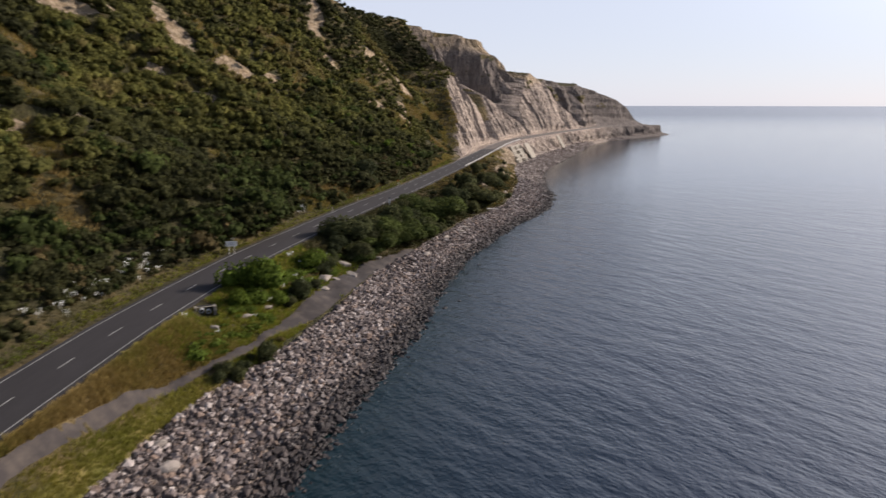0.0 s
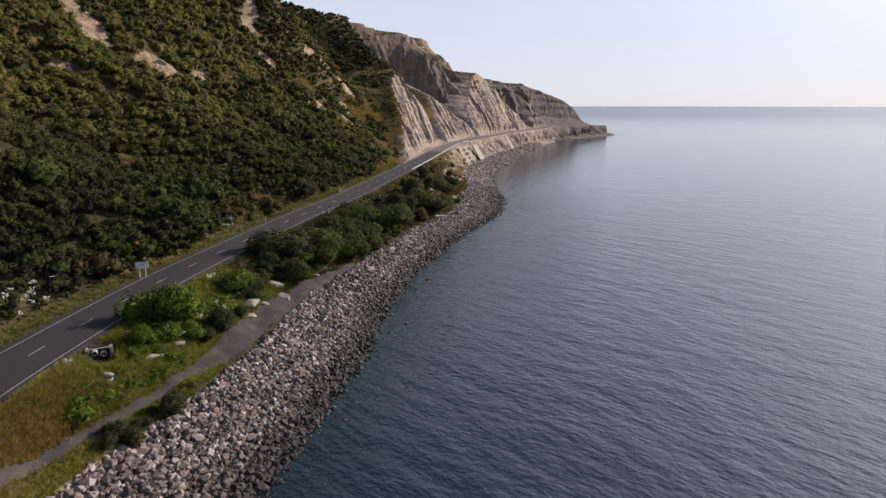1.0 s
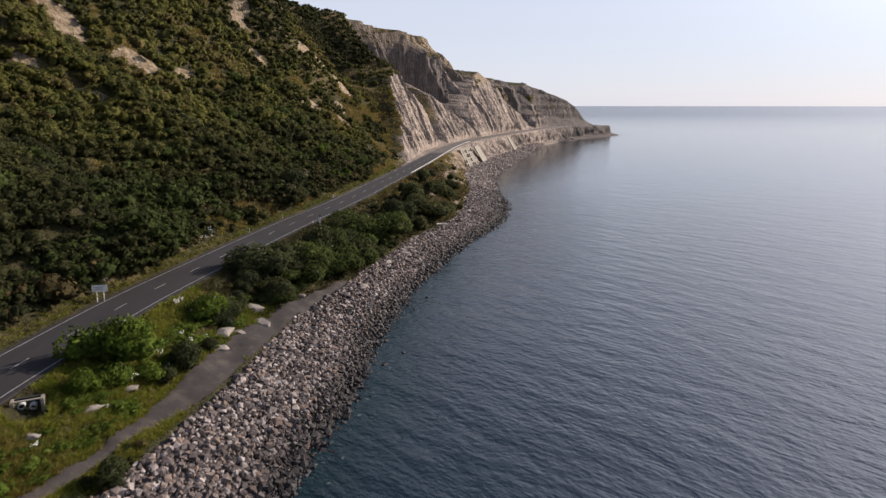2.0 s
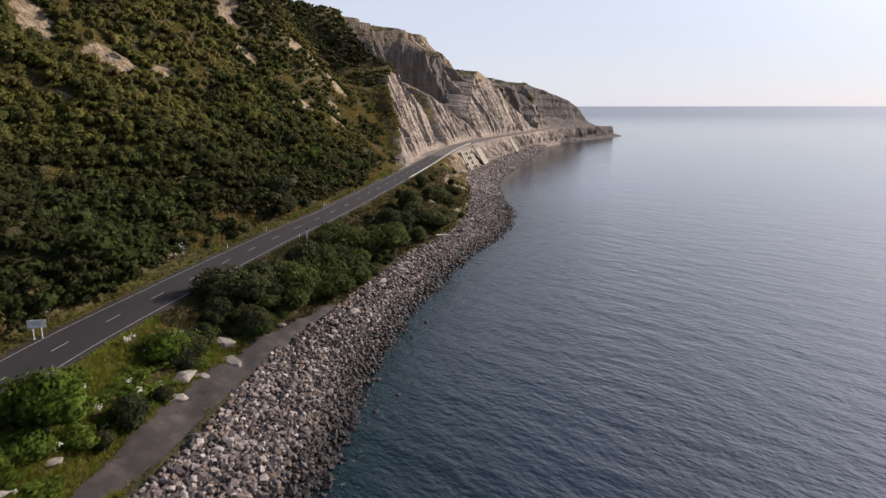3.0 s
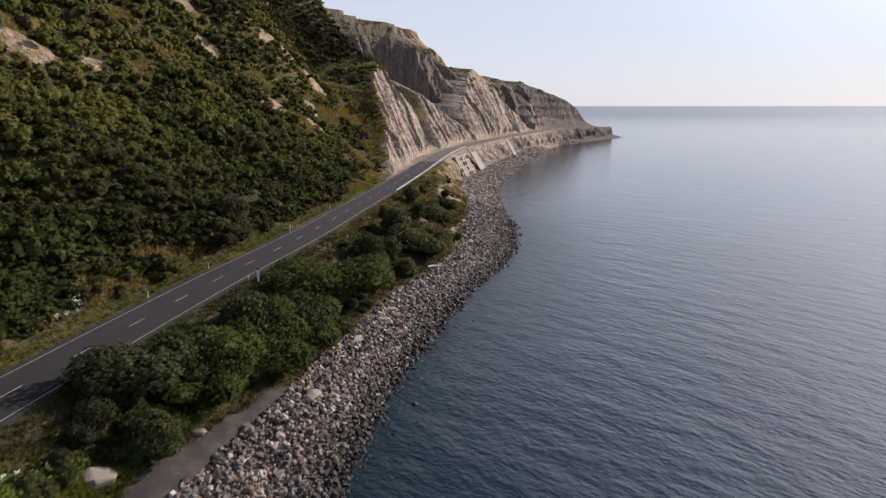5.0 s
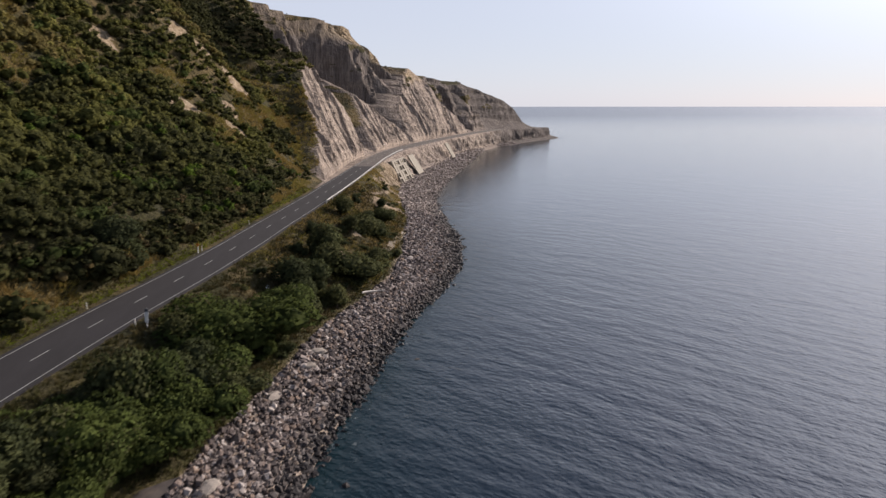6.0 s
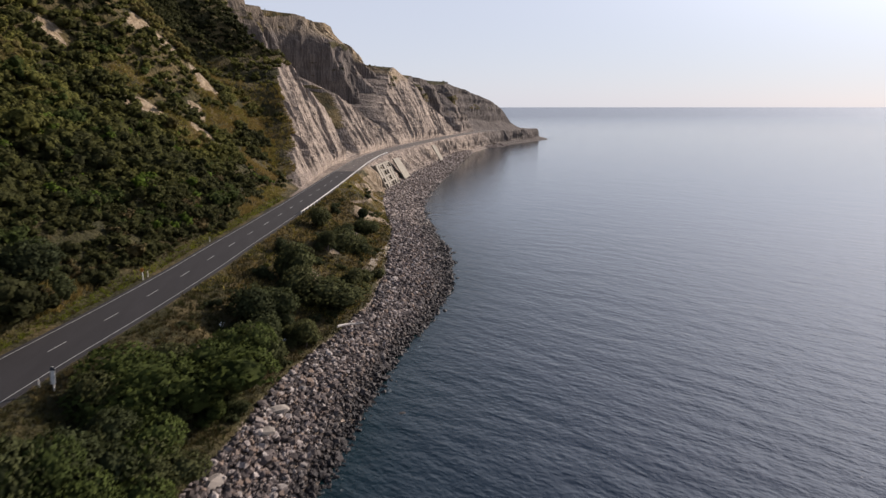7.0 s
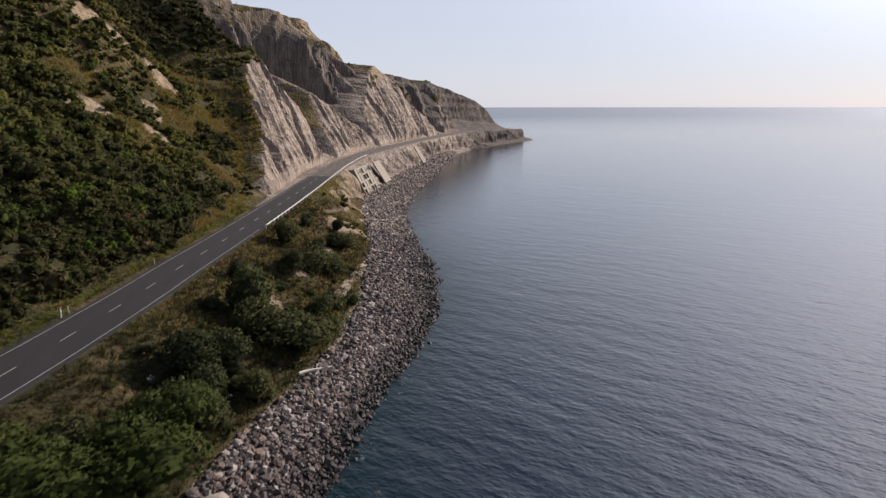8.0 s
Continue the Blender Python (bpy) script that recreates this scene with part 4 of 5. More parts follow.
def scrub(name, shapes, n, y0, y1, c0, c1, seed, size, full=0.30, label="dense dark green native scrub covering the slope", mat=SCRUB):
    rng = np.random.default_rng(seed)
    y, c = rng.uniform(y0, y1, n), rng.uniform(c0, c1, n)
    x, z, bare = ground_at(y, c)
    dense = fbm(y / 9, c / 5, 101, 3)
    keep = (bare < 0.40) & (meadow_at(y, c) < 0.5 + 0.5 * rng.uniform(size=n) ** 3) & (dense > full + 0.25 * (rng.uniform(size=n) - 0.5)) & (z > 2.0)
    x, y, z, dense = x[keep], y[keep], z[keep], dense[keep]
    m = len(x)
    s = size * (1 - 0.40 * step(255, 310, y)) * rng.lognormal(0, 0.42, m) * (0.65 + 0.9 * np.clip(dense - 0.3, 0, 0.5))
    # tint lowered near the toe as shade, raised at small y as sunshine
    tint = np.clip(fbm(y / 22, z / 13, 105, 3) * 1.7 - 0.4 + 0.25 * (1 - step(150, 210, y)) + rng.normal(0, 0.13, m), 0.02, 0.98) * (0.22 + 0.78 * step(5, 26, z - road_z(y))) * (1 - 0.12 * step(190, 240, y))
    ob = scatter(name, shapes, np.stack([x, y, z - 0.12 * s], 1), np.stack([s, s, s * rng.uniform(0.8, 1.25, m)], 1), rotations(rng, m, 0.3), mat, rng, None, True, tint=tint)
    return tagged(ob, label, "scrub", kind="stuff")


def weeds_at(y, lift):
    """Fresh green weeds at the foot of the slope instead of scrub."""
    return step(134, 142, y) * (1 - step(166, 176, y)) * step(1.5, 3.0, lift) * (1 - step(9, 13, lift)) * step(0.30, 0.42, fbm(y / 8, lift / 4, 109, 3))


def canopy(name, shapes, y0, y1, c0, c1, gap, size, seed, label="dense dark green native scrub covering the slope", mat=SCRUB):
    """Scrub crown by crown over a slope, with few gaps."""
    rng = np.random.default_rng(seed)
    ys, cs = np.meshgrid(np.arange(y0, y1, gap), np.arange(c0, c1, gap / 1.3), indexing="ij")
    y = (ys + rng.uniform(-0.5, 0.5, ys.shape) * gap).ravel()
    c = (cs + rng.uniform(-0.5, 0.5, cs.shape) * gap / 1.3).ravel()
    n = len(y)
    x, z, bare = ground_at(y, c)
    lift = z - road_z(y)
    big = fbm(y / 13, c / 8, 107, 3)
    open_ = 0.16 + 0.20 * step(275, 320, y) * (1 - step(345, 365, y)) + 0.20 * (1 - step(5, 12, lift))
    keep = (bare < 0.40) & (meadow_at(y, c) < 0.5 + 0.5 * rng.uniform(size=n) ** 3) & (fbm(y / 9, c / 5, 101, 3) > open_ + 0.2 * (rng.uniform(size=n) - 0.5)) & (z > 2.0)
    keep &= (ground_at(y, c + 2.0)[2] < 0.5) | (y > 300)           # none just below a slip, where it would hide it
    keep &= rng.uniform(size=n) > 0.75 * weeds_at(y, lift)
    x, y, z, lift, big = x[keep], y[keep], z[keep], lift[keep], big[keep]
    m = len(x)
    s = np.minimum(size * rng.lognormal(0, 0.30, m) * (0.45 + 1.1 * big), 3.3) * (0.62 + 0.38 * step(3, 14, lift)) * (1 - 0.30 * step(275, 330, y))
    # shade in the leaf colour: darker near the toe and in the hollow
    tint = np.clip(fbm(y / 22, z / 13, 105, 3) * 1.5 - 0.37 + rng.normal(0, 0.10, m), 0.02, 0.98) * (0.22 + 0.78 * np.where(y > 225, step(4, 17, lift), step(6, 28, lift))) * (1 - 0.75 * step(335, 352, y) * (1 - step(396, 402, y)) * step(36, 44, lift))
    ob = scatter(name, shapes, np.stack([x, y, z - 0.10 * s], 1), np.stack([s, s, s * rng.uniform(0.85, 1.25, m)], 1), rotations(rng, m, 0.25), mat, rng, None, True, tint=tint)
    return tagged(ob, label, "scrub", kind="stuff")


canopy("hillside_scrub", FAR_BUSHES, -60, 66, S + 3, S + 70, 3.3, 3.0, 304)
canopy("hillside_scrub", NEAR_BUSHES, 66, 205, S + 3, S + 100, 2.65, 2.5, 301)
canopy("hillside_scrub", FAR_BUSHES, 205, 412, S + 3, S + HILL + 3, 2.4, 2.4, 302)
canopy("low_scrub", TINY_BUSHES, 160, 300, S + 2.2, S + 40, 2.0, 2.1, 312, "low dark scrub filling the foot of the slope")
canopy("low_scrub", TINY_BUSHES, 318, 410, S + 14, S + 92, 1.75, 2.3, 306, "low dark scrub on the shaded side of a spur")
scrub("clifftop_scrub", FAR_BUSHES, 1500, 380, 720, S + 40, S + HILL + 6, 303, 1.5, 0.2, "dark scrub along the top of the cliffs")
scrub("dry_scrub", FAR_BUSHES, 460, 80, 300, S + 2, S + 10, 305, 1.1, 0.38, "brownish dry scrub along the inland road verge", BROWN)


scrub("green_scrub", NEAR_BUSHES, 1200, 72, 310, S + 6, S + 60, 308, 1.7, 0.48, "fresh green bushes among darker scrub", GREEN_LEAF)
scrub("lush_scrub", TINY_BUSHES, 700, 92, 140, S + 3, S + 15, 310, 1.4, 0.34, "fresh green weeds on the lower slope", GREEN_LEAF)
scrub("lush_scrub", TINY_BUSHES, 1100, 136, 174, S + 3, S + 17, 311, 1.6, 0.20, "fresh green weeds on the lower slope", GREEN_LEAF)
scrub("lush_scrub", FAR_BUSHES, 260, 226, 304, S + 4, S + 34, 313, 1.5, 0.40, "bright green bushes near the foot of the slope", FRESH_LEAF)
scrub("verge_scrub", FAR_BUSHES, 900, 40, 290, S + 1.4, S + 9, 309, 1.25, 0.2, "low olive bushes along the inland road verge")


# ---------------------------------------------------------------- grass and flowers
def tuft_shape(seed, blades=10, tall=0.5):
    rng = np.random.default_rng(seed)
    V, F = [], []
    for k in range(blades):
        a, r = rng.uniform(0, 6.28), rng.uniform(0, 0.28)
        base = np.array([r * math.cos(a), r * math.sin(a), -0.05])
        side = np.array([-math.sin(a), math.cos(a), 0]) * rng.uniform(0.03, 0.06)
        tip = base + np.array([math.cos(a) * rng.uniform(0.1, 0.45), math.sin(a) * rng.uniform(0.1, 0.45), tall * rng.uniform(0.6, 1.2)])
        V += [base - side, base + side, tip]
        F.append((3 * k, 3 * k + 1, 3 * k + 2))
    return np.array(V), np.array(F)


TUFTS = [tuft_shape(400 + s) for s in range(6)]


def grass(name, n, y0, y1, c0, c1, seed, label, mat, size=1.0, spread=None, open_slope=False):
    rng = np.random.default_rng(seed)
    y, c = rng.uniform(y0, y1, n), rng.uniform(c0, c1, n)
    x, z, bare = ground_at(y, c)
    keep = (bare < 0.5) & (np.abs(x - road_x(y)) > 4.7 * sec(y)) & (np.abs(x - track_x(np.clip(y, 20, 150))) > np.where(y < 150, 0.6 + 1.3 * step(86, 104, y), 0))
    keep &= np.hypot(x + 32.8, y - 88.4) > 2.0
    if open_slope:
        keep = (bare < 0.5) & (meadow_at(y, c) > 0.35)
    elif spread is not None:
        keep &= spread(x, y, rng.uniform(size=n))
    x, y, z = x[keep], y[keep], z[keep]
    m = len(x)
    s = size * np.minimum(rng.lognormal(0, 0.35, m), 1.5)
    tint = np.clip(fbm(y / 12, x / 8, 111, 3) * 1.6 - 0.3 + rng.normal(0, 0.12, m), 0.02, 0.98)
    ob = scatter(name, TUFTS, np.stack([x, y, z], 1), s, rotations(rng, m, 0.2), mat, rng, None, False, tint=tint)
    return tagged(ob, label, "grass", kind="stuff")


grass("dry_grass", 15000, 30, 84, 12, S - 3.2, 311, "long dry straw-coloured grass on the road bank", DRY, 0.9, lambda x, y, u: x < track_x(y))
grass("green_grass", 8000, 30, 76, 6, S - 3.2, 318, "yellow-green grass between track and boulders", STRAW, 0.7, lambda x, y, u: x > track_x(y))
grass("dry_grass", 2500, 80, 126, 10, S - 3.2, 317, "long dry straw-coloured grass on the road bank", DRY, 0.8)
grass("brown_grass", 12000, 126, 300, 7.8, S - 3.2, 312, "long brownish grass on the road bank", BROWN, 1.0)
grass("dry_grass", 4000, 205, 340, 9, S - 3.2, 331, "long dry straw-coloured grass on the road bank", DRY, 1.0)
grass("hillside_grass", 80000, 95, 360, S + 1, S + 95, 319, "dry ochre grass on open patches of the hillside", DRY, 1.5, None, True)
grass("green_grass", 8000, 76, 112, 9.5, S - 3.2, 313, "fresh green grass between road and boulders", LUSH, 0.8, lambda x, y, u: (fbm(y / 10, x / 5, 115) > 0.36))
grass("green_grass", 3000, 108, 130, 12, S - 4, 316, "fresh green grass between road and boulders", LUSH, 0.9, lambda x, y, u: (fbm(y / 10, x / 5, 115) > 0.42))
grass("verge_grass", 6000, 50, 290, S - 0.6, S + 1.2, 314, "mown yellow-green grass along the inland road verge", LUSH, 0.55, lambda x, y, u: u > 0.35)
grass("verge_grass", 3500, 50, 290, S - 0.6, S + 5.0, 315, "dry grass along the inland road verge", BROWN, 0.8)


def flower_shape(seed):
    """White flower heads on thin stalks."""
    rng = np.random.default_rng(seed)
    V, F, k = [], [], 0
    for _ in range(9):
        a, r, h = rng.uniform(0, 6.28), 0.6 * math.sqrt(rng.uniform()), rng.uniform(0.6, 1.15)
        c, w = np.array([r * math.cos(a), r * math.sin(a), h]), rng.uniform(0.07, 0.14)
        ring = [c + w * np.array([math.cos(q), math.sin(q), 0]) for q in np.linspace(0, 6.28, 7)[:-1]]
        V += ring + [c + np.array([0, 0, 0.35 * w])]
        F += [(k + i, k + (i + 1) % 6, k + 6) for i in range(6)]
        V += [c - np.array([0.012, 0, 0]), c + np.array([0.012, 0, 0]), np.array([c[0] * 0.5, c[1] * 0.5, -0.1])]
        F.append((k + 7, k + 8, k + 9))
        k += 10
    return np.array(V), np.array(F)


FLOWERS = [flower_shape(500 + s) for s in range(5)]


def flowers(n, y0, y1, c0, c1, seed):
    rng = np.random.default_rng(seed)
    y, c = rng.uniform(y0, y1, n), rng.uniform(c0, c1, n)
    keep = fbm(y / 6, c / 6, 121, 2) > 0.50
    y, c = y[keep], c[keep]
    x, z, _ = ground_at(y, c)
    m = len(y)
    ob = scatter("white_flowers", FLOWERS, np.stack([x, y, z + 0.35], 1), rng.uniform(0.55, 0.9, m), rotations(rng, m, 0.15), BLOSSOM, rng)
    return tagged(ob, "white-flowering weeds growing beside the road", "flowers", kind="stuff")


flowers(130, 78, 142, S + 1.2, S + 4.5, 321)
flowers(110, 80, 128, 18, S - 3.5, 322)
flowers(30, 104, 116, S - 8, S - 4, 325)
flowers(30, 150, 240, S + 1.2, S + 3.5, 323)
flowers(26, 160, 225, 12, 26, 324)


# ---------------------------------------------------------------- single shrubs of the bank
def shrub_kind(name, label, seed, mat, puffs, leaves, flat, leaf=0.055):
    """A shrub with short stems under a leafy crown, about two metres across."""
    thing = tagged(new(name), label, "shrub", group="shrubs on the road bank")
    v, f, n = bush_shape(seed, leaves, puffs, flat, 0.95 * leaf, 0.34, True, 0.72, 2, 0.58)
    big_mesh("foliage", v, f, mat, thing, True, n)
    rng = np.random.default_rng(seed)
    for k in range(3):
        bm = bmesh.new()
        bmesh.ops.create_cone(bm, segments=5, radius1=0.045, radius2=0.02, depth=0.8)
        lean = pose(rng.uniform(-0.15, 0.15), rng.uniform(-0.15, 0.15), 0.2, rng.uniform(-25, 25), rng.uniform(-25, 25))
        bmesh.ops.transform(bm, matrix=lean, verts=bm.verts)
        part("stem", bm, BARK, thing)
    return thing


DARKS = [shrub_kind("shrub", "dark green rounded coastal shrub on the road bank", 600 + k, DARK_LEAF, 7 + k % 3, 1300, 0.95, 0.038) for k in range(4)]
BRIGHTS = [shrub_kind("leafy_shrub", "bright green leafy shrub beside the road", 620 + k, FRESH_LEAF, 8 + k % 3, 1700, 0.9, 0.037) for k in range(3)]
GREENS = [shrub_kind("green_shrub", "mid-green leafy shrub on the road bank", 680 + k, GREEN_LEAF, 9 + k % 3, 2500, 0.9, 0.033) for k in range(2)]
BRUSH = [shrub_kind("brush_bush", "low dull green brush on the road bank", 690 + k, DARK_LEAF, 6, 300, 0.7, 0.05) for k in range(3)]
LOWS = [shrub_kind("green_weed", "low bright green weeds on the road bank", 640 + k, FRESH_LEAF, 7, 260, 0.55, 0.05) for k in range(3)]
OLIVES = [shrub_kind("scrub_bush", "olive-brown scrubby bush on the dry bank", 660 + k, SCRUB, 5 + k % 3, 330, 0.8) for k in range(3)]
used = set()


def plant(kinds, x, y, size, rng):
    """Sets a shrub of one of the kinds on the ground."""
    k = kinds[int(rng.integers(len(kinds)))]
    m = Matrix.Translation((x, y, ground_z(x, y) - 0.20 * size)) @ pose(0, 0, 0, rng.uniform(-8, 8), rng.uniform(-8, 8), rng.uniform(0, 360))
    m = m @ Matrix.Diagonal((size * rng.uniform(0.85, 1.2), size * rng.uniform(0.85, 1.2), size * rng.uniform(0.85, 1.15), 1))
    if k.name in used:
        copy_thing(k, m)
    else:
        used.add(k.name)
        k.matrix_basis = m


OPEN_SPOTS = ((-14.4, 177.2, 3.2), (-22.0, 117.0, 1.8), (-20.4, 128.6, 1.8), (-18.5, 124.6, 2.0), (-15.7, 174.8, 2.6), (-14.4, 170.5, 2.8), (-13.2, 166.5, 2.4), (-33.4, 89.9, 1.6), (-32.4, 87.8, 1.8), (12.0, 203.0, 3.0), (13.4, 200.0, 3.0))


def thicket(kinds, n, y0, y1, f0, f1, size, seed, spare=0.0):
    """Shrubs over a stretch of the bank: f is 0 at the boulders and 1 at the road."""
    rng = np.random.default_rng(seed)
    for _ in range(n):
        y, f = rng.uniform(y0, y1), rng.uniform(f0, f1)
        x = float(rock_x(y) + (road_x(y) + 5.4 * sec(y) - rock_x(y)) * f)
        s = size * rng.lognormal(0, 0.30)
        if y < 150 and abs(x - float(track_x(y))) < 0.6 + 1.3 * float(step(86, 104, y)) + 0.6 * s:
            continue
        if x - 1.0 * s < float(road_x(y)) + 7.2 * float(sec(y)):
            continue
        if any(math.hypot(x - a, y - b) < r + 0.5 * s for a, b, r in OPEN_SPOTS):
            continue
        plant(kinds, x, y, s, rng)


rng = np.random.default_rng(77)
plant(DARKS, -24.4, 136.8, 2.6, rng)
plant(DARKS, -22.6, 137.2, 2.6, rng)
plant(DARKS, -22.8, 139.6, 2.4, rng)
plant(DARKS, -21.6, 141.0, 1.9, rng)
plant(BRIGHTS, -30.2, 93.6, 2.4, rng)
plant(BRIGHTS, -28.3, 97.0, 2.9, rng)
plant(BRIGHTS, -26.6, 100.4, 2.5, rng)
plant(BRIGHTS, -28.8, 100.8, 2.0, rng)
plant(GREENS, -7.3, 177.0, 2.8, rng)
plant(DARKS, -26.8, 76.9, 0.95, rng)
plant(OLIVES, -25.3, 82.6, 0.8, rng)
plant(DARKS, -24.0, 88.2, 0.55, rng)
plant(DARKS, -25.0, 195.6, 1.8, rng)
plant(DARKS, -23.4, 199.0, 1.2, rng)
plant(BRIGHTS, -24.0, 119.0, 1.5, rng)
plant(GREENS, -15.5, 150.0, 1.8, rng)
plant(GREENS, -13.0, 159.0, 2.0, rng)
plant(GREENS, -6.5, 166.0, 1.8, rng)
thicket(OLIVES, 8, 76, 90, 0.00, 0.14, 0.7, 701)
thicket(DARKS, 6, 75, 86, 0.00, 0.14, 0.75, 713)
thicket(LOWS, 120, 78, 96, 0.35, 0.93, 1.15, 702)
thicket(LOWS, 120, 104, 128, 0.40, 0.90, 1.4, 703)
thicket(OLIVES, 16, 96, 128, 0.25, 0.7, 0.9, 704)
thicket(DARKS, 26, 98, 128, 0.34, 0.66, 0.75, 715)
thicket(OLIVES, 60, 112, 146, 0.30, 0.90, 0.75, 716)
thicket(DARKS, 34, 126, 148, 0.30, 0.74, 0.85, 705)
thicket(GREENS, 12, 128, 148, 0.30, 0.74, 0.85, 717)
thicket(DARKS, 34, 145, 168, 0.36, 0.95, 1.55, 706)
thicket(GREENS, 24, 145, 168, 0.28, 0.85, 1.35, 714)
thicket(DARKS, 20, 163, 182, 0.18, 0.78, 1.6, 712)
thicket(GREENS, 18, 155, 188, 0.18, 0.75, 1.6, 707)
thicket(OLIVES, 60, 150, 215, 0.10, 0.85, 0.85, 708)
thicket(BRUSH, 170, 150, 240, 0.08, 0.86, 1.05, 718)
thicket(BRUSH, 60, 240, 330, 0.12, 0.9, 1.1, 719)
thicket(DARKS, 22, 178, 216, 0.10, 0.70, 1.3, 709)
thicket(OLIVES, 30, 214, 290, 0.10, 0.9, 1.1, 710)
thicket(DARKS, 24, 214, 280, 0.15, 0.85, 1.35, 711)


# ---------------------------------------------------------------- pale boulders on the bank
def pale_boulder(x, y, sx, sy, sz, turn, label):
    rng = np.random.default_rng(int(abs(x * 31 + y * 17)))
    bm = bmesh.new()
    for _ in range(26):
        p = rng.normal(size=3)
        p /= np.linalg.norm(p)
        bm.verts.new(Vector((p[0] * sx, p[1] * sy, p[2] * sz)))
    bmesh.ops.convex_hull(bm, input=bm.verts)
    bmesh.ops.delete(bm, geom=[v for v in bm.verts if not v.link_faces], context="VERTS")
    ob = part("boulder", bm, PALE_STONE, None)
    rise = 0.35 if x > float(rock_x(y)) - 1.0 else -0.1 * sz
    ob.matrix_basis = pose(x, y, ground_z(x, y) + rise, 0, 0, turn)
    return tagged(ob, label, "boulder", group="pale boulders on the bank")


pale_boulder(-20.4, 128.6, 2.1, 1.5, 1.3, 20, "large pale rounded boulder among shrubs by the track")
pale_boulder(-18.5, 124.6, 2.4, 1.6, 0.8, -30, "pale flat limestone slab lying beside the track")
pale_boulder(-14.5, 137.6, 0.9, 0.7, 0.5, 10, "small pale boulder at the edge of the track")
pale_boulder(-22.0, 117.0, 2.0, 1.2, 0.9, 40, "pale flat limestone slab lying beside the track")
pale_boulder(-20.5, 118.0, 1.1, 0.8, 0.5, 0, "pale flat slab in the grass near the track")
pale_boulder(-24.2, 106.6, 1.5, 0.9, 0.45, 50, "pale flat slab in the grass near the track")
pale_boulder(-27.0, 97.5, 1.2, 0.8, 0.35, 20, "pale flat slab in the grass near the track")
pale_boulder(-28.6, 91.5, 1.3, 0.7, 0.3, 35, "pale flat slab in the grass near the track")
pale_boulder(-30.8, 85.0, 0.9, 0.6, 0.3, 5, "pale flat slab in the grass near the track")


for x, y, sx, sy, turn in ((4.0, 180.6, 1.9, 1.1, 30), (-5.0, 149.5, 1.4, 1.0, 60), (3.0, 176.0, 1.3, 0.9, 10), (-0.6, 166.8, 1.3, 0.8, 80), (-28.4, 61.8, 1.0, 0.8, 20), (-26.1, 58.8, 1.3, 0.9, 50), (-21.9, 113.0, 1.5, 1.0, 15)):
    pale_boulder(x, y, sx, sy, 0.55, turn, "pale blocky slab among the grey boulders" if y != 113.0 else "pale worn slab beside the track")


# ---------------------------------------------------------------- signs and posts
def road_sign():
    thing = tagged(new("road_sign"), "white rectangular road sign on two pale posts", "road sign")
    for x in (-0.45, 0.45):
        bm = bmesh.new()
        box(bm, x - 0.05, -0.05, -0.2, x + 0.05, 0.05, 2.45, 0.01)
        part("post", bm, WHITE, thing)
    bm = bmesh.new()
    box(bm, -1.0, -0.085, 1.45, 1.0, -0.055, 2.45, 0.008)
    board = part("board", bm, WHITE, thing, "white sign board with faded bars of print")
    for z, a, b in ((2.12, -0.62, 0.55), (1.86, -0.5, 0.5)):
        bm = bmesh.new()
        box(bm, a, -0.092, z - 0.035, b, -0.087, z + 0.035)
        part("print_bar", bm, BLUE_PRINT, board)
    thing.matrix_basis = pose(-39.9, 121.1, ground_z(-39.9, 121.1), 0, 0, 12)


def hazard_marker():
    thing = tagged(new("hazard_marker"), "tall narrow white roadside marker panel with a dark top", "road marker")
    bm = bmesh.new()
    box(bm, -0.05, -0.05, -0.2, 0.05, 0.05, 2.5, 0.01)
    part("post", bm, WHITE, thing)
    bm = bmesh.new()
    box(bm, -0.22, -0.085, 0.75, 0.22, -0.055, 2.1, 0.006)
    part("panel", bm, WHITE, thing)
    bm = bmesh.new()
    box(bm, -0.22, -0.085, 2.104, 0.22, -0.055, 2.5, 0.006)
    part("top_panel", bm, DARK_PRINT, thing, "dark grey top panel")
    x, y = -15.7, 174.8
    thing.matrix_basis = pose(x, y, max(ground_z(x, y), float(road_z(y)) - 0.4), 0, 3, -8)


def marker_post_kind():
    thing = tagged(new("marker_post"), "slim white roadside marker post with a reflector", "marker post", group="roadside marker posts")
    bm = bmesh.new()
    box(bm, -0.06, -0.03, -0.2, 0.06, 0.03, 0.95, 0.012)
    part("post", bm, WHITE, thing)
    bm = bmesh.new()
    box(bm, -0.04, -0.037, 0.70, 0.04, -0.032, 0.82)
    part("reflector", bm, ORANGE, thing, "orange reflector")
    return thing


def warning_marker():
    thing = tagged(new("warning_marker"), "orange diamond warning plate on a white post", "road marker")
    bm = bmesh.new()
    box(bm, -0.06, -0.05, -0.2, 0.06, 0.05, 1.3, 0.01)
    part("post", bm, WHITE, thing)
    bm = bmesh.new()
    box(bm, -0.26, -0.015, -0.26, 0.26, 0.015, 0.26, 0.006)
    bmesh.ops.transform(bm, matrix=pose(0, -0.07, 1.55, 0, 45, 0), verts=bm.verts)
    part("plate", bm, ORANGE, thing, "orange plate")
    thing.matrix_basis = pose(-16.5, 213.0, ground_z(-16.5, 213.0), 0, 0, -15)


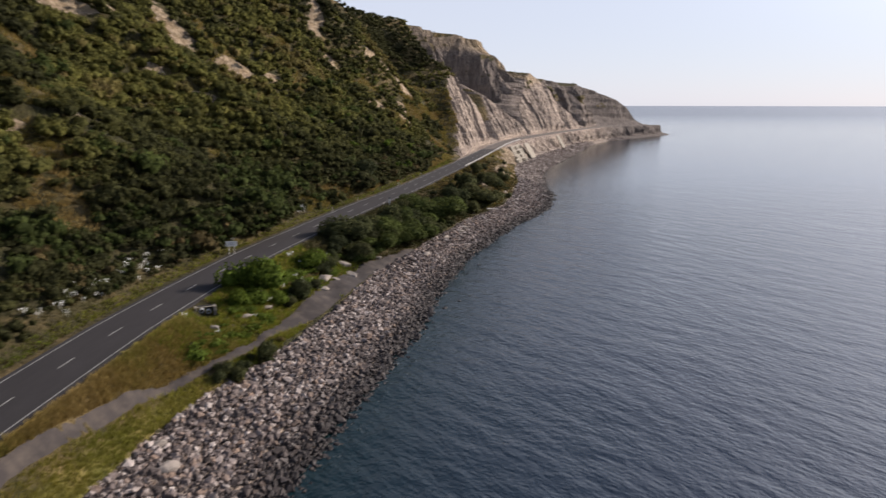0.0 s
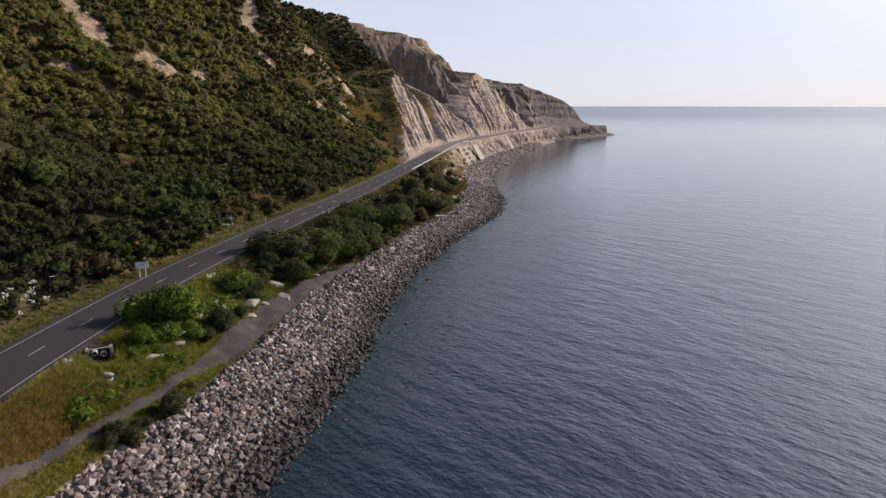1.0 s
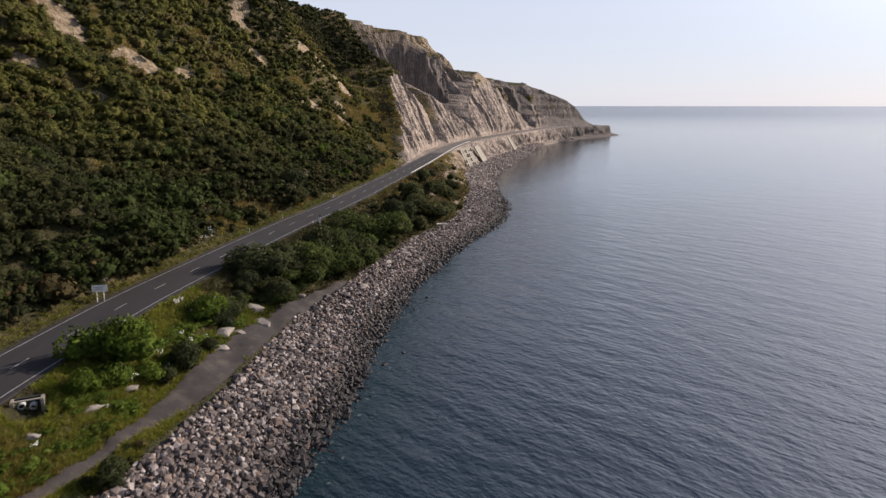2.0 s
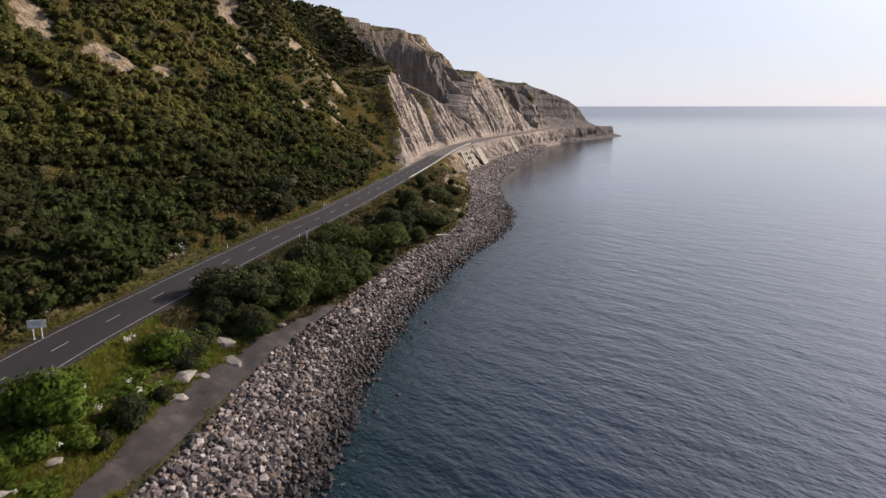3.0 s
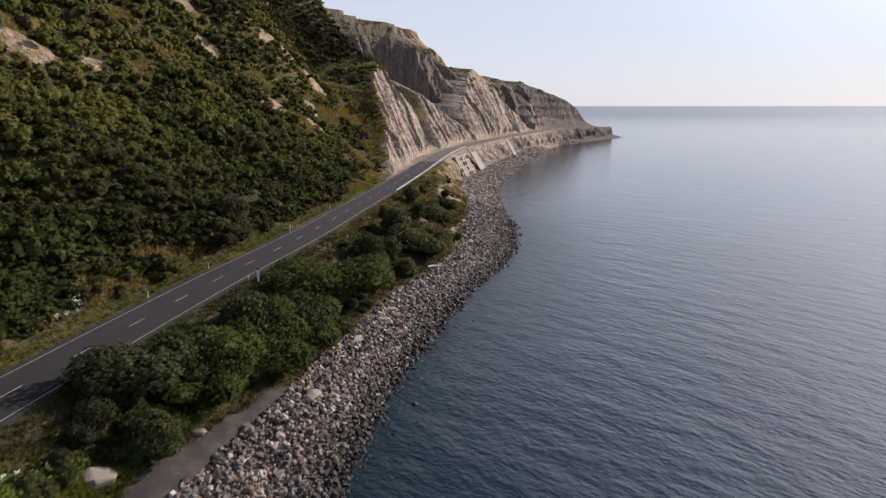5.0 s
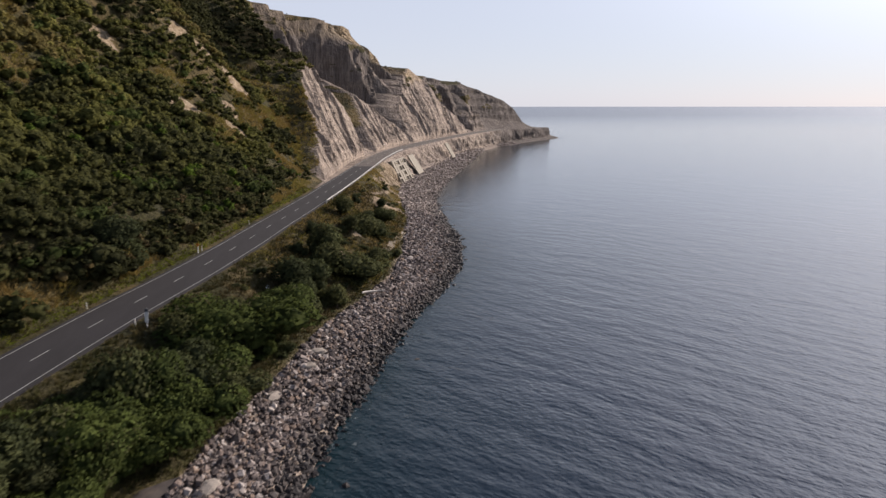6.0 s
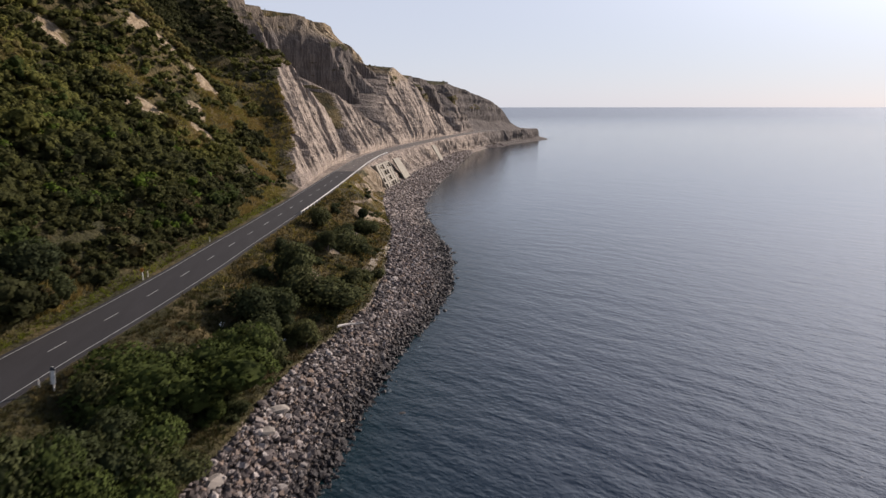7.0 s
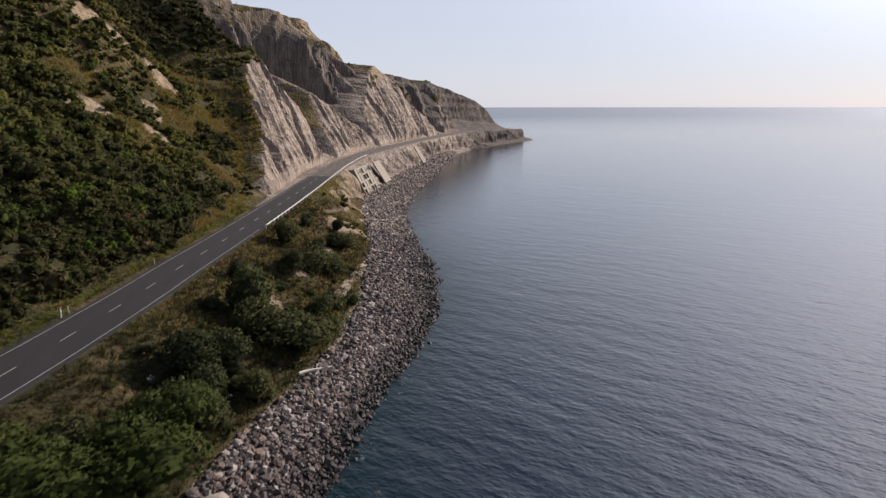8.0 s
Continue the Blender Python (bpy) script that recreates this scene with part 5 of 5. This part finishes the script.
road_sign()
hazard_marker()
warning_marker()
MARKER = marker_post_kind()
spots = [(214.6, -5.0), (175.6, 4.9), (183.3, -4.9), (168.0, -5.0), (238.0, -5.1), (110.0, 4.9)]
for k, (y, off) in enumerate(spots):
    x = float(road_x(y)) + off * float(sec(y))
    m = pose(x, y, float(road_z(y)) - 0.12, 0, 0, -15)
    if k:
        copy_thing(MARKER, m)
    else:
        MARKER.matrix_basis = m


# ---------------------------------------------------------------- white rail on the seaward edge
def sight_rail(y0, y1):
    thing = tagged(new("sight_rail"), "low white-painted wooden rail along the seaward road edge", "guard rail")
    y = y0
    pts = []
    while y < y1:
        s = float(sec(y))
        q = float(road_x(y + 1) - road_x(y - 1)) / 2
        nx, ny = 1 / s, -q / s
        off = 4.75
        pts.append(Vector((float(road_x(y)) + nx * off, y + ny * off, float(road_z(y)))))
        y += 3.2 / s
    for p in pts:
        bm = bmesh.new()
        box(bm, -0.08, -0.08, -0.6, 0.08, 0.08, 0.95, 0.015)
        ob = part("post", bm, WHITE, thing)
        ob.matrix_basis = Matrix.Translation(p)
    for a, b in zip(pts, pts[1:]):
        d = b - a
        bm = bmesh.new()
        box(bm, 0.0, -0.03, -0.085, d.length, 0.03, 0.085, 0.01)
        ob = part("rail", bm, WHITE, thing)
        ob.matrix_basis = Matrix.Translation(a + Vector((0, 0, 0.78))) @ d.to_track_quat("X", "Z").to_matrix().to_4x4() @ pose(0, -0.12, 0)
    return thing


sight_rail(264, 432)


# ---------------------------------------------------------------- driftwood
def driftwood():
    thing = tagged(new("driftwood"), "bleached forked driftwood trunk lying on the boulders", "driftwood")
    for name, a, b, r0, r1 in (("trunk", (0, 0, 0), (4.6, 0.9, 0.35), 0.20, 0.10), ("branch", (3.4, 0.66, 0.26), (4.3, -0.7, 0.5), 0.10, 0.04), ("branch", (2.4, 0.45, 0.2), (3.1, 1.5, 0.7), 0.08, 0.03)):
        a, b = Vector(a), Vector(b)
        bm = bmesh.new()
        rings = []
        for i in range(8):
            f = i / 7
            c = a.lerp(b, f) + Vector((0, 0.12 * math.sin(5 * f), 0.08 * math.sin(4 * f + 1)))
            r = r0 + (r1 - r0) * f
            rings.append([bm.verts.new(c + Vector((0, r * math.cos(q), r * math.sin(q)))) for q in np.linspace(0, 6.283, 8)[:-1]])
        for u, v in zip(rings, rings[1:]):
            for i in range(7):
                bm.faces.new((u[i], u[(i + 1) % 7], v[(i + 1) % 7], v[i]))
        bm.faces.new(rings[0][::-1])
        bm.faces.new(rings[-1])
        part(name, bm, DRIFTWOOD, thing)
    thing.matrix_basis = pose(11.6, 203.0, ground_z(11.6, 203.0) + 1.05, 0, 8, 22)


driftwood()


# ---------------------------------------------------------------- culvert below the road
def culvert():
    thing = tagged(new("culvert"), "concrete culvert headwall with a dark opening below the road edge", "culvert")
    bm = bmesh.new()
    box(bm, -1.3, -0.05, 1.15, 1.3, 0.25, 1.25, 0.03)
    part("coping", bm, CONCRETE, thing, "pale concrete coping")
    for x in (-1.15, 1.15):
        bm = bmesh.new()
        box(bm, x - 0.15, -0.1, -0.4, x + 0.15, 1.2, 1.146, 0.03)
        part("wing_wall", bm, CONCRETE, thing)
    # added panel, painted nearly black as the shade inside the opening
    bm = bmesh.new()
    box(bm, -0.99, 0.9, -0.4, 0.99, 1.2, 1.14)
    part("shade_panel", bm, OPENING_SHADE, thing, "near-black panel painted as the shade inside the opening")
    for x, z in ((-0.45, 0.55), (0.4, 0.3)):
        bm = bmesh.new()
        n = 14
        rings = []
        for y, r in ((0.9, 0.30), (0.1, 0.30), (0.1, 0.24), (0.7, 0.24)):
            rings.append([bm.verts.new((x + r * math.cos(q), y, z + r * math.sin(q))) for q in [6.2832 * i / n for i in range(n)]])
        for u, v in zip(rings, rings[1:]):
            for i in range(n):
                bm.faces.new((u[i], u[(i + 1) % n], v[(i + 1) % n], v[i]))
        part("pipe", bm, STEEL, thing, "pale pipe end")
    thing.matrix_basis = pose(-33.4, 89.7, 8.5, 0, 0, 24) @ Matrix.Diagonal((1.1, 1.0, 0.9, 1))


culvert()


# ---------------------------------------------------------------- concrete crib wall and aprons below the bend
def crib_wall():
    """Sloping concrete frames with planted cells, from the road down to the beach."""
    thing = tagged(new("crib_wall"), "battered concrete crib wall with plants in its cells", "retaining wall")
    wide, tall, deep = 23.0, 9.2, 4.6
    slope = deep / tall

    def beam(name, u0, v0, u1, v1, proud):
        bm = bmesh.new()
        box(bm, u0, -proud, v0, u1, 0.6, v1, 0.04)
        for v in bm.verts:
            v.co.y += v.co.z * slope
        return part(name, bm, CONCRETE, thing)

    rng = np.random.default_rng(9)
    cols, rows = 6, 4
    for i in range(cols + 1):
        u = wide * i / cols
        beam("rib", u - 0.35, 0.0, u + 0.35, tall, 0.10)
    for k in range(rows + 1):
        v = tall * k / rows
        beam("sill", 0.0, v - 0.3, wide, v + 0.3, 0.05)
    for i in range(cols):
        for k in range(rows):
            if (i * 3 + k * 5) % 7 in (0, 2, 5):
                continue
            u, v = wide * i / cols, tall * k / rows
            bm = bmesh.new()
            box(bm, u + 0.36, 0.10, v + 0.31, u + wide / cols - 0.36, 0.4, v + tall / rows - 0.31, 0.02)
            for q in bm.verts:
                q.co.y += q.co.z * slope
            part("panel", bm, CONCRETE, thing)
    bm = bmesh.new()
    a = [bm.verts.new(p) for p in ((0.0, 0.3, -1), (0.0, deep + 3, -1), (0.0, deep + 3, tall), (0.0, deep + 0.3, tall))]
    b = [bm.verts.new((p.co.x + 0.5, p.co.y, p.co.z)) for p in a]
    bm.faces.new(a[::-1])
    bm.faces.new(b)
    for i in range(4):
        bm.faces.new((a[i], a[(i + 1) % 4], b[(i + 1) % 4], b[i]))
    part("side_wall", bm, CONCRETE, thing)
    thing.matrix_basis = pose(37.2, 369.6, 3.4, 0, 0, 71)
    m = thing.matrix_basis
    for i, k, s in ((0, 1, 0.9), (1, 3, 1.2), (2, 0, 0.8), (3, 1, 1.0), (2, 2, 0.9), (4, 3, 1.1), (5, 0, 0.8)):
        u, v = wide * (i + 0.5) / cols, tall * (k + 0.35) / rows
        p = m @ Vector((u, v * slope + 0.1, v))
        copy_thing(OLIVES[1], Matrix.Translation(p) @ Matrix.Scale(s, 4))


def apron(x, y, wide, tall, turn, label):
    bm = bmesh.new()
    box(bm, 0, 0, 0, wide, 0.5, tall, 0.06)
    bmesh.ops.subdivide_edges(bm, edges=bm.edges, cuts=3, use_grid_fill=True)
    for v in bm.verts:
        v.co.y += 0.62 * v.co.z + 0.25 * noise.noise(v.co * 0.6)
    ob = part("concrete_apron", bm, CONCRETE, None)
    ob.matrix_basis = pose(x, y, 4.0, 0, 0, turn)
    return tagged(ob, label, "retaining wall", group="concrete aprons")


crib_wall()
apron(48.5, 402.0, 11.0, 8.5, 70, "pale sloping concrete apron below the road")
apron(81.5, 492.0, 6.0, 8.5, 62, "pale narrow concrete apron below the road")
